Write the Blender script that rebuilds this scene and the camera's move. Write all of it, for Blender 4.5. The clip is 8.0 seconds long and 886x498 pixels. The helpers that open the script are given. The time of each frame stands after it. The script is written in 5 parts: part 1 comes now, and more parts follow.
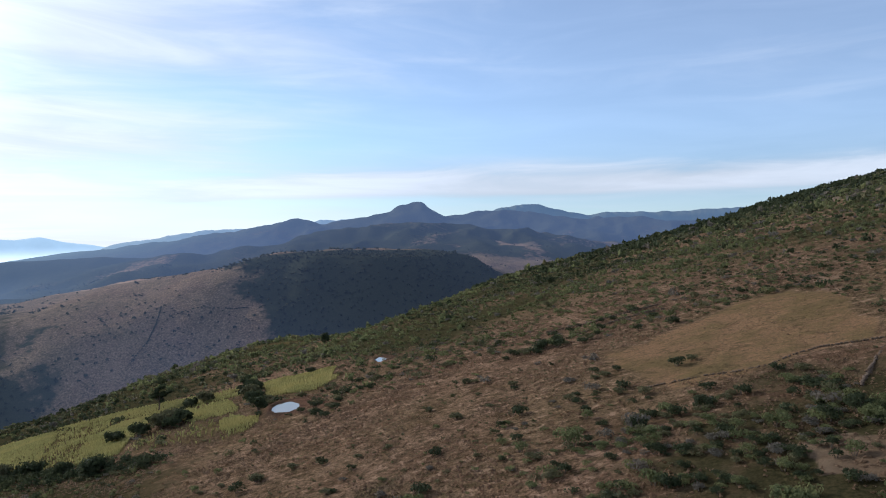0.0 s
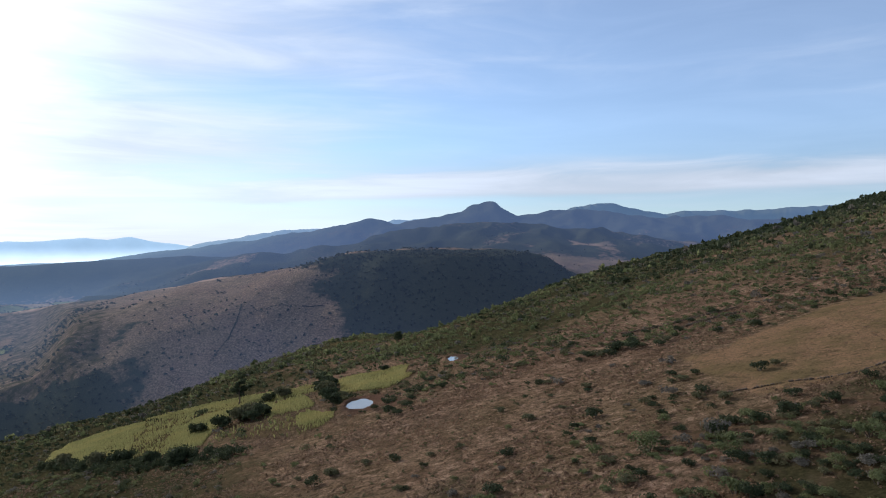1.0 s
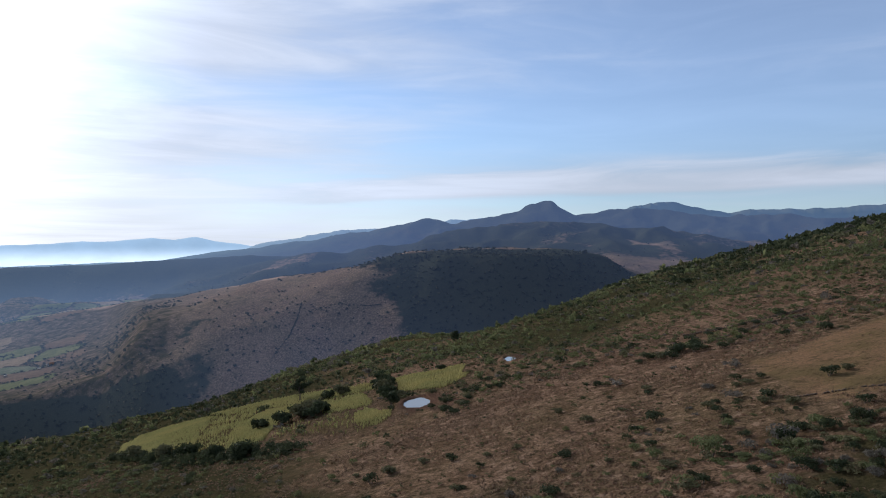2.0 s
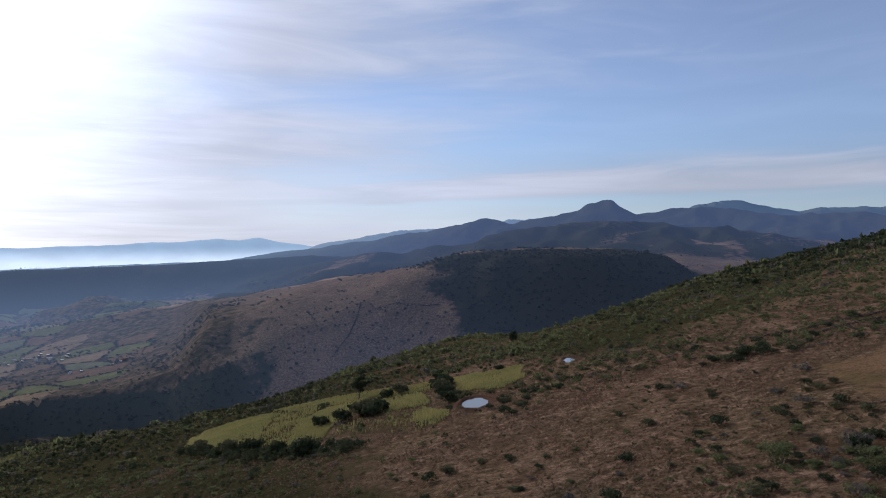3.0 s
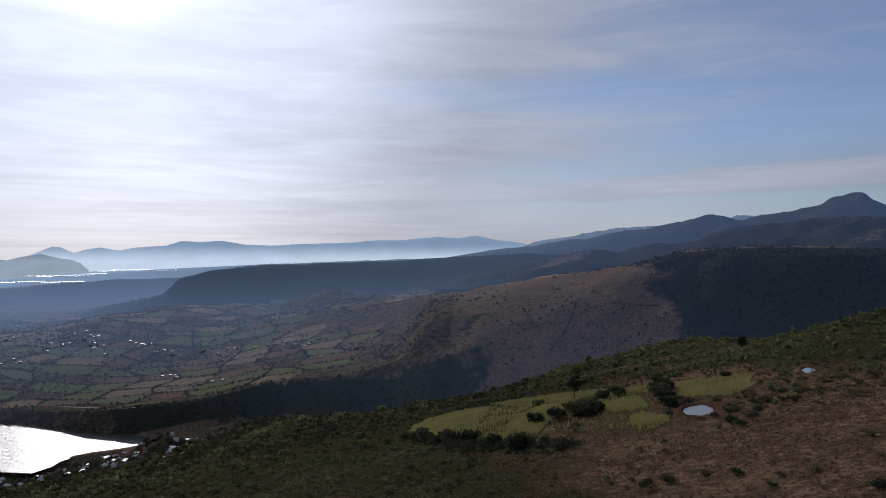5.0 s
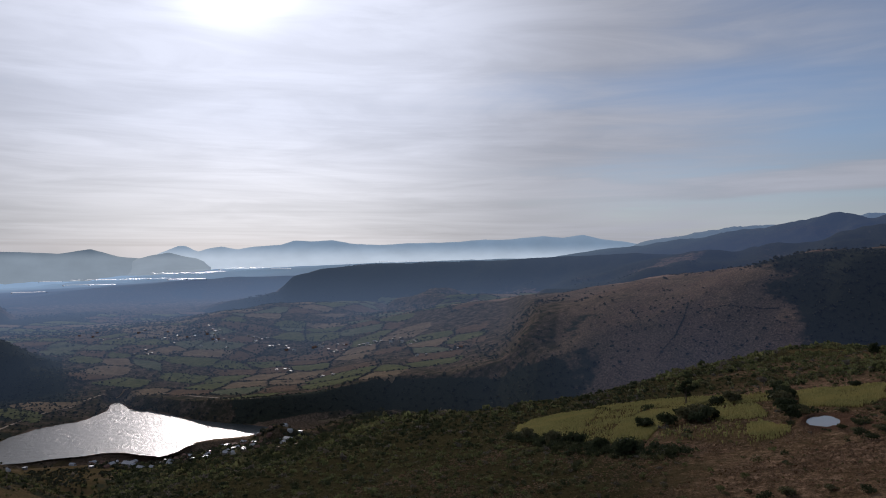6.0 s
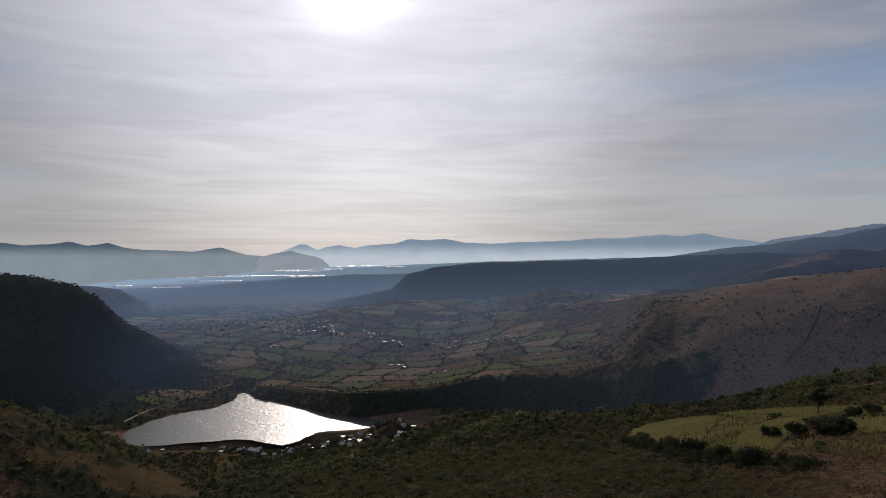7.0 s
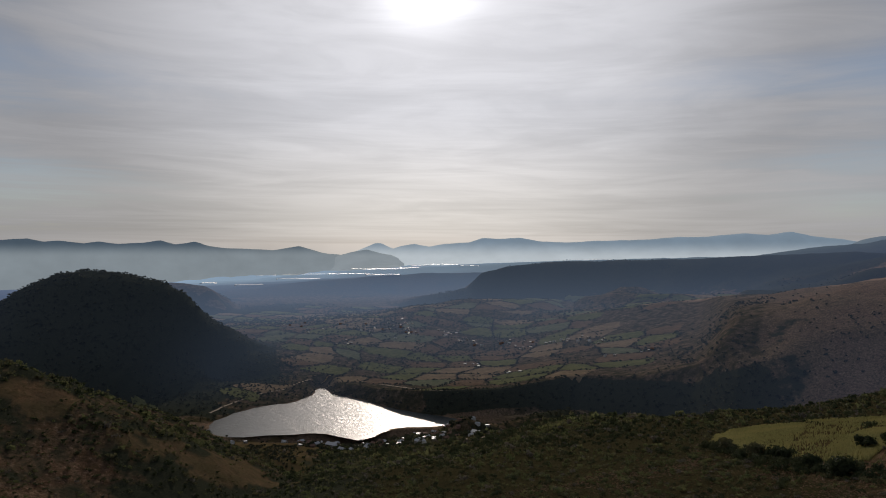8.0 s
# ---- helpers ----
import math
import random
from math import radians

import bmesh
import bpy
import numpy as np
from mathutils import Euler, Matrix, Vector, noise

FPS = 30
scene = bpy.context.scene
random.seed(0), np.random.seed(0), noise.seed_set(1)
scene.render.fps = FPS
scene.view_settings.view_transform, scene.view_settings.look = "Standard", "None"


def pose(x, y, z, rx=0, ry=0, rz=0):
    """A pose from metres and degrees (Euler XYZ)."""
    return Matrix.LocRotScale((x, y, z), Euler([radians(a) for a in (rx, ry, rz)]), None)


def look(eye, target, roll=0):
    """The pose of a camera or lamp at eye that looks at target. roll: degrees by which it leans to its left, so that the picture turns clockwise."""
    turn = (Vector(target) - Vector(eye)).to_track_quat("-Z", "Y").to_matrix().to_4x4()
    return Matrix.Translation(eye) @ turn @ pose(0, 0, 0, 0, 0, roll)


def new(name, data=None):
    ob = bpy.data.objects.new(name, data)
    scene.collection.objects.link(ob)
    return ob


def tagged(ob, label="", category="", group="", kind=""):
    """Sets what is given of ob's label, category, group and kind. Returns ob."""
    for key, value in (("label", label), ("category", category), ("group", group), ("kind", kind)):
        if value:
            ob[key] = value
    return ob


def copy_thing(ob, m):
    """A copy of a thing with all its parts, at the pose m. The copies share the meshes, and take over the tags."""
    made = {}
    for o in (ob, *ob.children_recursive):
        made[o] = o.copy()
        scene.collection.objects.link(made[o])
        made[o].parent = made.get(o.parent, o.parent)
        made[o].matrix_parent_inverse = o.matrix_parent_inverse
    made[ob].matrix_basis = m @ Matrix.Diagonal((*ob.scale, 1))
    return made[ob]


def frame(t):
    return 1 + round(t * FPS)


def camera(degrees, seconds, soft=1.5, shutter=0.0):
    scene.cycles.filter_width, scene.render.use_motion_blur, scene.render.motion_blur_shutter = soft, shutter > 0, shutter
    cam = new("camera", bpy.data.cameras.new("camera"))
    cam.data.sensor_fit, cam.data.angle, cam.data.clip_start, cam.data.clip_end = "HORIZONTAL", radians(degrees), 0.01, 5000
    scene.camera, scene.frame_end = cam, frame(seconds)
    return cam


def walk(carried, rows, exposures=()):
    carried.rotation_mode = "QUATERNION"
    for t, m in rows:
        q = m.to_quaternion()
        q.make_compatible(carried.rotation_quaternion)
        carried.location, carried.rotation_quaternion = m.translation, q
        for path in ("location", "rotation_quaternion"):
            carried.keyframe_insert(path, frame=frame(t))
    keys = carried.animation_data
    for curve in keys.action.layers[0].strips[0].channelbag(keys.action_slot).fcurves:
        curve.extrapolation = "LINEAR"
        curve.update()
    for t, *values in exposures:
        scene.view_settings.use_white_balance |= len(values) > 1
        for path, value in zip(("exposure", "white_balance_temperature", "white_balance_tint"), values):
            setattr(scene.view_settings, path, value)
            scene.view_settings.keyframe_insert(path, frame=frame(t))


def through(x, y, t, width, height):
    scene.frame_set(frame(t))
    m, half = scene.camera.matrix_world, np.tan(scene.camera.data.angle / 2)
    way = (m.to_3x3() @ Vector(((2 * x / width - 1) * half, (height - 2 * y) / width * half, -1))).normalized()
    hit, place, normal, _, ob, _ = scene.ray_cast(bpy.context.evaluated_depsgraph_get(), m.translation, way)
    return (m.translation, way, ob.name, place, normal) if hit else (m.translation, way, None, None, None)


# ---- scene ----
# ------------------------------------------------------------------ camera: it hovers and pans to the left
EYE = (0.0, 0.0, 250.0)                      # lake level is z = 0
cam = camera(63.7, 8.0, soft=1.0)
PANS = [  # seconds, yaw to the left, pitch, roll
    (0.0, 0.00, 0.09, -0.25), (0.5, 2.99, 0.09, -0.21), (1.0, 5.80, 0.08, -0.14), (1.5, 8.51, 0.08, -0.10),
    (1.7, 9.50, 0.08, -0.11), (2.8, 13.15, 0.06, -0.18), (3.0, 15.01, 0.09, -0.20), (3.5, 20.69, 0.07, -0.14), (4.0, 26.15, 0.04, -0.02),
    (4.2, 27.97, 0.02, -0.02), (5.3, 33.95, -0.06, 0.02), (5.5, 35.62, -0.06, 0.06), (6.0, 40.57, -0.10, 0.06), (6.5, 45.34, -0.17, 0.08),
    (7.0, 49.53, -0.22, 0.12), (7.5, 53.17, -0.27, 0.13), (8.0, 55.50, -0.33, 0.17)]


def aimed(yaw, pitch, roll):
    y, p = radians(yaw), radians(pitch)
    way = Vector((-math.sin(y) * math.cos(p), math.cos(y) * math.cos(p), math.sin(p)))
    return look(EYE, Vector(EYE) + way, roll)


walk(cam, [(t, aimed(a, p, r)) for t, a, p, r in PANS],
     [(0.0, 0.32, 5650, 9), (1.7, 0.10, 5650, 10), (3.5, -0.40, 5650, 17), (5.5, -0.87, 5800, 15), (7.0, -1.01, 6350, 14), (8.0, -1.12, 6550, 12)])

# ------------------------------------------------------------------ sky and sun
SUN_LEFT, SUN_UP = radians(57.0), radians(21.3)
SUN_WAY = Vector((-math.sin(SUN_LEFT) * math.cos(SUN_UP), math.cos(SUN_LEFT) * math.cos(SUN_UP), math.sin(SUN_UP)))


class Nodes:
    """A short way to write node trees."""

    def __init__(self, tree):
        self.tree = tree
        tree.nodes.clear()

    def add(self, kind, inputs=None, **fields):
        node = self.tree.nodes.new(kind)
        for key, value in fields.items():
            setattr(node, key, value)
        for key, value in (inputs or {}).items():
            self.plug(node.inputs[key], value)
        return node

    def plug(self, socket, value):
        if isinstance(value, bpy.types.NodeSocket):
            self.tree.links.new(value, socket)
        else:
            socket.default_value = value

    def math(self, op, a, b=0.0, c=None, clamp=False):
        n = self.add("ShaderNodeMath", operation=op, use_clamp=clamp)
        self.plug(n.inputs[0], a), self.plug(n.inputs[1], b)
        if c is not None:
            self.plug(n.inputs[2], c)
        return n.outputs[0]

    def ramp(self, value, lo, hi, out0=0.0, out1=1.0):
        n = self.add("ShaderNodeMapRange", {0: value, 1: lo, 2: hi, 3: out0, 4: out1}, interpolation_type="SMOOTHSTEP")
        return n.outputs[0]

    def mix(self, fac, a, b, blend="MIX"):
        n = self.add("ShaderNodeMix", data_type="RGBA", blend_type=blend)
        self.plug(n.inputs[0], fac), self.plug(n.inputs[6], a), self.plug(n.inputs[7], b)
        return n.outputs[2]

    def noise(self, vector, scale, detail=4.0, rough=0.55, distortion=0.0):
        n = self.add("ShaderNodeTexNoise", {"Vector": vector, "Scale": scale, "Detail": detail, "Roughness": rough, "Distortion": distortion})
        return n.outputs[0]


def rgb(r, g, b):
    return (r, g, b, 1.0)


world = bpy.data.worlds.new("sky")
scene.world = world
world.use_nodes = True
n = Nodes(world.node_tree)
sky = n.add("ShaderNodeTexSky", sky_type="NISHITA", sun_disc=False, sun_elevation=SUN_UP, sun_rotation=-SUN_LEFT,
            altitude=1800.0, air_density=1.0, dust_density=0.9, ozone_density=1.6)
way = n.add("ShaderNodeTexCoord").outputs["Generated"]
xyz = n.add("ShaderNodeSeparateXYZ", {0: way})
round_ = n.math("ARCTAN2", n.math("MULTIPLY", xyz.outputs[0], -1.0), xyz.outputs[1])       # to the left of +y
rise = n.math("ARCSINE", xyz.outputs[2])
toward = n.add("ShaderNodeVectorMath", {0: way, 1: SUN_WAY}, operation="DOT_PRODUCT").outputs["Value"]
near_sun = n.ramp(toward, 0.80, 0.99)
left = n.math("MULTIPLY", round_, 180 / math.pi)                                            # degrees
high = n.math("MULTIPLY", rise, 180 / math.pi)
# long flat sheets of high cloud, thinner and longer towards the horizon
lift = n.math("POWER", n.math("MAXIMUM", rise, 0.001), 0.62)
sheet = n.add("ShaderNodeCombineXYZ", {0: n.math("MULTIPLY", round_, 1.5), 1: n.math("MULTIPLY", lift, 9.0), 2: n.math("MULTIPLY", round_, 0.3)}).outputs[0]
bent = n.add("ShaderNodeMapping", {"Vector": sheet, "Rotation": (0, 0, radians(-5)), "Location": (3.1, 0.4, 0.0)}).outputs[0]
veil = n.noise(bent, 0.75, 4.0, 0.5, 0.4)
streak = n.noise(bent, 2.3, 6.0, 0.58, 0.7)
fine = n.noise(n.add("ShaderNodeMapping", {"Vector": bent, "Scale": (0.8, 2.1, 1.0), "Location": (1.7, 5.2, 0.0)}).outputs[0], 2.4, 6.0, 0.62, 1.1)
# one long bank low over the hills, thinning out towards the sun
bank_up = n.math("SUBTRACT", n.math("ADD", 5.35, n.math("MULTIPLY", n.math("SUBTRACT", streak, 0.5), 1.6)), n.math("MULTIPLY", n.math("MAXIMUM", left, 0.0), 0.035))
bank_off = n.math("SUBTRACT", high, bank_up)
bank = n.math("MULTIPLY", n.ramp(bank_off, -1.15, -0.5), n.ramp(bank_off, 1.6, 0.1))
bank = n.math("MULTIPLY", bank, n.ramp(left, 36.0, 12.0))
# clear blue air above that bank and between the sheets
gap = n.math("MULTIPLY", n.math("MULTIPLY", n.ramp(high, 6.2, 8.5), n.ramp(high, 16.0, 9.0)), n.ramp(left, 26.0, 5.0))
gap = n.math("MULTIPLY", gap, n.ramp(left, -34.0, -4.0, 0.55, 1.0))
strip = n.math("MULTIPLY", n.math("MULTIPLY", n.ramp(high, 4.6, 3.6), n.ramp(high, 0.5, 2.0)), n.ramp(left, 24.0, 2.0))
ribs = n.math("MULTIPLY", n.ramp(high, 15.0, 7.0), n.ramp(left, -5.0, 48.0))                   # fine ribs low in the sky, towards the sun
cover = n.math("ADD", n.math("MULTIPLY", veil, 0.70), n.math("MULTIPLY", streak, 0.42))
cover = n.math("ADD", cover, n.math("MULTIPLY", n.math("SUBTRACT", fine, 0.5), n.math("ADD", 0.08, n.math("MULTIPLY", ribs, 0.28))))
cover = n.math("ADD", cover, n.math("MULTIPLY", near_sun, 0.22))
cover = n.math("ADD", cover, n.ramp(left, -20.0, 42.0, -0.06, 0.23))
cover = n.math("ADD", cover, n.math("MULTIPLY", bank, 0.30))
cover = n.math("SUBTRACT", cover, n.math("MULTIPLY", gap, 0.26))
rift = n.math("MULTIPLY", n.math("MULTIPLY", n.ramp(high, 9.6, 11.6), n.ramp(high, 14.5, 12.0)), n.math("MULTIPLY", n.ramp(left, 54.0, 30.0), n.ramp(left, 4.0, 20.0)))
cover = n.math("SUBTRACT", cover, n.math("MULTIPLY", rift, 0.16))
cover = n.math("SUBTRACT", cover, n.math("MULTIPLY", n.math("MULTIPLY", n.ramp(left, 66.0, 84.0), n.ramp(high, 7.0, 13.0)), 0.08))
cover = n.math("SUBTRACT", cover, n.math("MULTIPLY", strip, 0.16))
cover = n.math("ADD", cover, n.math("MULTIPLY", n.ramp(rise, 0.10, 0.0, 0.04, 0.14), n.ramp(left, -10.0, 20.0, 0.3, 1.0)))
cover = n.ramp(cover, 0.40, 0.92, 0.24, 0.95)
glow = n.math("POWER", n.math("MAXIMUM", toward, 0.0), 16.0)
disc = n.math("POWER", n.math("MAXIMUM", toward, 0.0), 520.0)
light = n.math("ADD", n.math("ADD", n.math("ADD", n.math("ADD", 5.2, n.math("MULTIPLY", bank, 0.9)), n.math("MULTIPLY", n.math("MULTIPLY", n.ramp(left, 0.0, 34.0), n.ramp(left, 78.0, 40.0)), 0.6)), n.math("MULTIPLY", glow, 1.5)), n.math("MULTIPLY", disc, 11.0))
light = n.math("MULTIPLY", light, n.ramp(streak, 0.30, 0.70, 0.90, 1.08))
light = n.math("MULTIPLY", light, n.math("ADD", 1.0, n.math("MULTIPLY", n.math("SUBTRACT", fine, 0.5), n.math("ADD", 0.06, n.math("MULTIPLY", ribs, 0.30)))))
warm = n.math("MULTIPLY", n.ramp(rise, 0.20, 0.03), n.ramp(toward, 0.75, 1.0))
tint = n.mix(warm, rgb(0.95, 0.96, 1.0), rgb(1.0, 0.955, 0.90))
light = n.math("MULTIPLY", light, n.math("ADD", 1.0, n.math("MULTIPLY", warm, 0.22)))
cloud = n.add("ShaderNodeVectorMath", {0: tint, "Scale": light}, operation="SCALE").outputs[0]
air = n.mix(cover, sky.outputs[0], cloud)
air = n.add("ShaderNodeVectorMath", {0: air, "Scale": n.ramp(toward, 0.87, 1.0, 0.92, 1.68)}, operation="SCALE").outputs[0]   # brighter round the veiled sun
dim = n.math("SUBTRACT", 1.0, n.math("MULTIPLY", n.math("MULTIPLY", n.ramp(high, 10.0, 5.0), n.ramp(left, 22.0, -8.0)), 0.20))     # the low air opposite the sun is duller
air = n.add("ShaderNodeVectorMath", {0: air, "Scale": dim}, operation="SCALE").outputs[0]
back = n.add("ShaderNodeBackground", {0: air, 1: 0.14})
n.add("ShaderNodeOutputWorld", {0: back.outputs[0]})

sun_data = bpy.data.lights.new("sun", "SUN")
sun_data.energy, sun_data.angle, sun_data.color = 3.6, radians(0.6), (1.0, 0.88, 0.755)
sun = new("sun", sun_data)
sun.matrix_world = look(SUN_WAY * 3000, (0, 0, 0))

# ------------------------------------------------------------------ shape of the land


def _cell(ix, iy, seed):
    h = (ix.astype(np.int64) * 374761393 + iy.astype(np.int64) * 668265263 + seed * 1442695041) & 0xFFFFFFFF
    h = ((h ^ (h >> 13)) * 1274126177) & 0xFFFFFFFF
    return ((h ^ (h >> 16)) & 0xFFFF) / 65535.0


def value_noise(x, y, seed=0):
    ix, iy = np.floor(x), np.floor(y)
    u, v = x - ix, y - iy
    u, v = u * u * (3 - 2 * u), v * v * (3 - 2 * v)
    a, b = _cell(ix, iy, seed), _cell(ix + 1, iy, seed)
    c, d = _cell(ix, iy + 1, seed), _cell(ix + 1, iy + 1, seed)
    return (a + (b - a) * u) * (1 - v) + (c + (d - c) * u) * v


def fbm(x, y, size, octaves=4, seed=0):
    """Rolling noise, about -1 to 1, with its largest swell of that size in metres."""
    total, weight, amp = 0.0, 0.0, 1.0
    for k in range(octaves):
        total = total + amp * (2 * value_noise(x / size + 17.3 * k, y / size - 9.1 * k, seed + k) - 1)
        weight, amp, size = weight + amp, amp * 0.5, size * 0.47
    return total / weight * 1.5


def step(v, lo, hi):
    t = np.clip((v - lo) / (hi - lo), 0, 1)
    return t * t * (3 - 2 * t)


def nearest(x, y, line):
    """For a plan line of (x, y, ...) rows: distance to it, side (+1 to the left of its run) and the other columns, at the nearest place."""
    best = np.full(x.shape, 1e12)
    side = np.zeros(x.shape)
    cols = [np.zeros(x.shape) for _ in line[0][2:]]
    for p, q in zip(line, line[1:]):
        ex, ey = q[0] - p[0], q[1] - p[1]
        t = np.clip(((x - p[0]) * ex + (y - p[1]) * ey) / (ex * ex + ey * ey), 0, 1)
        dx, dy = x - p[0] - t * ex, y - p[1] - t * ey
        d = dx * dx + dy * dy
        m = d < best
        best = np.where(m, d, best)
        side = np.where(m, np.sign(ex * dy - ey * dx), side)
        cols = [np.where(m, a + t * (b - a), c) for a, b, c in zip(p[2:], q[2:], cols)]
    return np.sqrt(best), side, cols


def bearing(left, away, up):
    """A plan point from degrees to the left of +y, metres away and degrees above the eye's level."""
    a = radians(left)
    return (-math.sin(a) * away, math.cos(a) * away, EYE[2] + away * math.tan(radians(up)))


def crest(rows):
    return [bearing(*r[:3]) + tuple(r[3:]) for r in rows]


# crests: degrees left, metres away, degrees up, fall towards the eye, fall behind
MIDDLE = crest([(-12, 1500, -3.6, .40, .3), (-3, 1180, -1.3, .80, .3), (-.7, 1140, -.1, .90, .3), (2, 1120, .85, .95, .3), (4.7, 1105, 1.4, 1.0, .3), (6.5, 1100, 1.6, 1.0, .3), (8.5, 1105, 1.4, .95, .3), (10.1, 1110, 1.05, .85, .3),
                (12.7, 1140, .15, .60, .2), (14, 1155, -.4, .36, .2), (16.9, 1200, -1.1, .27, .2), (21, 1270, -1.75, .20, .16), (27.7, 1400, -3.0, .16, .13),
                (33.5, 1500, -3.75, .13, .1), (39.4, 1620, -4.55, .10, .08), (45.7, 1750, -5.7, .08, .06), (50, 1850, -6.6, .06, .05)])
SHELF = crest([(-4, 2500, 1.3, .3, .2), (3, 2200, 1.0, .3, .2), (9.6, 2120, .22, .35, .08), (13.4, 2140, 0, .40, .06), (19.4, 2180, -.37, .42, .05), (25.9, 2200, -.43, .42, .05), (30.4, 2230, -.70, .42, .05),
               (39.4, 2260, -1.15, .42, .05), (45.7, 2260, -1.25, .45, .05), (50.4, 2240, -1.70, .5, .1), (52.1, 2230, -2.25, .5, .2), (53.6, 2225, -3.4, .5, .3)])
LOW_SHELF = crest([(48, 2950, -2.2, .3, .04), (52.7, 2900, -2.25, .3, .04), (56.6, 2900, -2.28, .3, .05), (60.5, 2900, -2.52, .25, .05), (64.1, 2880, -2.76, .2, .05), (67.5, 2860, -3.06, .15, .05), (72, 2800, -3.6, .1, .05)])
KNOLL = crest([(48, 1950, -4.3, .25, .2), (53, 1900, -4.4, .2, .2), (57, 1870, -4.9, .15, .15), (61, 1850, -5.7, .1, .1)])
FAR = crest([(45, 4300, -1.2, .05, .05), (38, 4100, -.95, .08, .05), (31.9, 3900, -.75, .12, .1), (28.5, 3700, -.16, .16, .1), (24.8, 3500, .25, .2, .1), (21, 3400, .85, .22, .2), (15.2, 3250, 1.6, .24, .2), (11.4, 3100, 2.42, .28, .3),
             (9.2, 3060, 2.06, .3, .3), (6.5, 3000, 2.5, .3, .3), (4.2, 2980, 2.95, .34, .3), (3.0, 2970, 3.6, .42, .4), (1.6, 2960, 3.78, .45, .4),
             (-.3, 2960, 2.88, .35, .3), (-4.4, 2900, 3.12, .3, .3), (-8, 2880, 2.8, .3, .3), (-11.9, 2860, 2.5, .3, .3), (-16.2, 2850, 2.4, .3, .3), (-22, 2850, 2.3, .3, .3), (-35, 2900, 2.0, .3, .3)])
FOLD = crest([(16, 1950, .2, .25, .15), (12, 1930, .75, .28, .2), (8.3, 1900, 1.5, .3, .2), (3.8, 1880, 1.96, .3, .2), (1.1, 1880, 2.05, .3, .2), (-3.5, 1900, 1.8, .28, .2), (-7.5, 1920, 1.4, .26, .2), (-12, 1980, .75, .22, .2), (-16, 2050, .1, .2, .2)])
FOLD_B = crest([(3, 1480, -.1, .3, .15), (-3, 1500, -.2, .28, .15), (-8, 1560, -.3, .25, .15), (-13, 1650, -.5, .2, .15)])
DOME = crest([(100, 1500, -6, .5, .4), (93, 1450, -5.8, .55, .4), (87.4, 1400, -4.0, .55, .4), (85.3, 1380, -2.75, .58, .4), (83.6, 1365, -2.1, .6, .4), (81.8, 1350, -1.86, .6, .4), (79.6, 1340, -2.1, .6, .4),
              (77.3, 1330, -2.75, .58, .4), (75.7, 1325, -3.6, .60, .4), (74.8, 1320, -4.7, .65, .4), (74.2, 1315, -6.0, .75, .4), (73.8, 1310, -8.3, .9, .4), (73.5, 1305, -10.5, .9, .4)])
DOME_B = crest([(84, 2350, -3.2, .4, .3), (78, 2320, -2.75, .4, .3), (75.3, 2300, -3.0, .4, .3), (74.1, 2300, -3.22, .4, .3), (72.4, 2300, -4.05, .35, .3), (70.5, 2300, -5.4, .3, .3)])
SPUR = crest([(120, 420, -4, .35, .3), (100, 430, -5, .34, .3), (87.4, 450, -7.9, .40, .3), (85, 465, -9.1, .45, .3), (82.2, 490, -10.6, .5, .3), (79.2, 520, -11.9, .5, .3), (76.9, 560, -13.1, .5, .3),
              (74.9, 600, -14.7, .6, .3), (72.4, 650, -16.4, .6, .3)])
# the shoulder of the near hillside, from the hilltop down to the lake
SHOULDER = [(1600, 700), (700, 790), (528, 849), (483, 875), (405, 830), (325, 737), (264, 715), (174, 693), (120, 704), (68, 670), (35, 587), (-14, 515), (-55, 479), (-86, 481), (-161, 606), (-184, 580),
            (-207, 539), (-217, 467), (-233, 429), (-257, 413), (-328, 400), (-482, 470), (-559, 448), (-650, 470), (-760, 500), (-835, 470)]
HILL = SHOULDER + [(-1000, 200), (-1500, -1500), (1600, -1500)]
GULLY = [(-835, 590, -2), (-720, 716, 8), (-598, 736, 22), (-470, 700, 40), (-300, 690, 60), (-70, 740, 80), (80, 860, 120), (220, 1050, 190)]
LAKE = [(-958, 278), (-995, 293), (-1011, 309), (-1039, 346), (-1061, 380), (-1061, 407), (-1058, 433), (-1072, 463), (-1094, 492), (-1132, 516), (-1150, 534), (-1100, 524), (-1076, 520), (-1045, 535),
        (-1000, 542), (-950, 548), (-920, 558), (-888, 568), (-862, 584), (-812, 603), (-818, 549), (-832, 514), (-838, 490), (-831, 467), (-820, 452), (-816, 428), (-843, 416), (-866, 408), (-880, 393),
        (-886, 371), (-900, 345), (-908, 318), (-925, 293)]

# degrees left; degrees up at the foot and at the top of the terraces; metres to their foot
TERRACE = [(28, 34, 36, 40, 46, 51, 56, 61, 66), (-7.5, -8.5, -9.5, -10.3, -10.5, -11.4, -11.6, -11.4, -11.1), (-3.0, -3.9, -4.15, -4.7, -5.8, -6.7, -7.2, -7.5, -7.5), (900, 930, 960, 1010, 1060, 1080, 1100, 1160, 1200)]


PONDS = [(-54, 244, 5.0, 9.6, 196.6), (-27, 306, 2.9, 6.2, 203.4)]   # x, y, half width, half length, water level


def inside(x, y, ring):
    r = np.zeros(np.shape(x), bool)
    for (ax, ay), (bx, by) in zip(ring, ring[1:] + ring[:1]):
        if ay != by:
            r ^= ((ay > y) != (by > y)) & (x < (bx - ax) * (y - ay) / (by - ay) + ax)
    return r


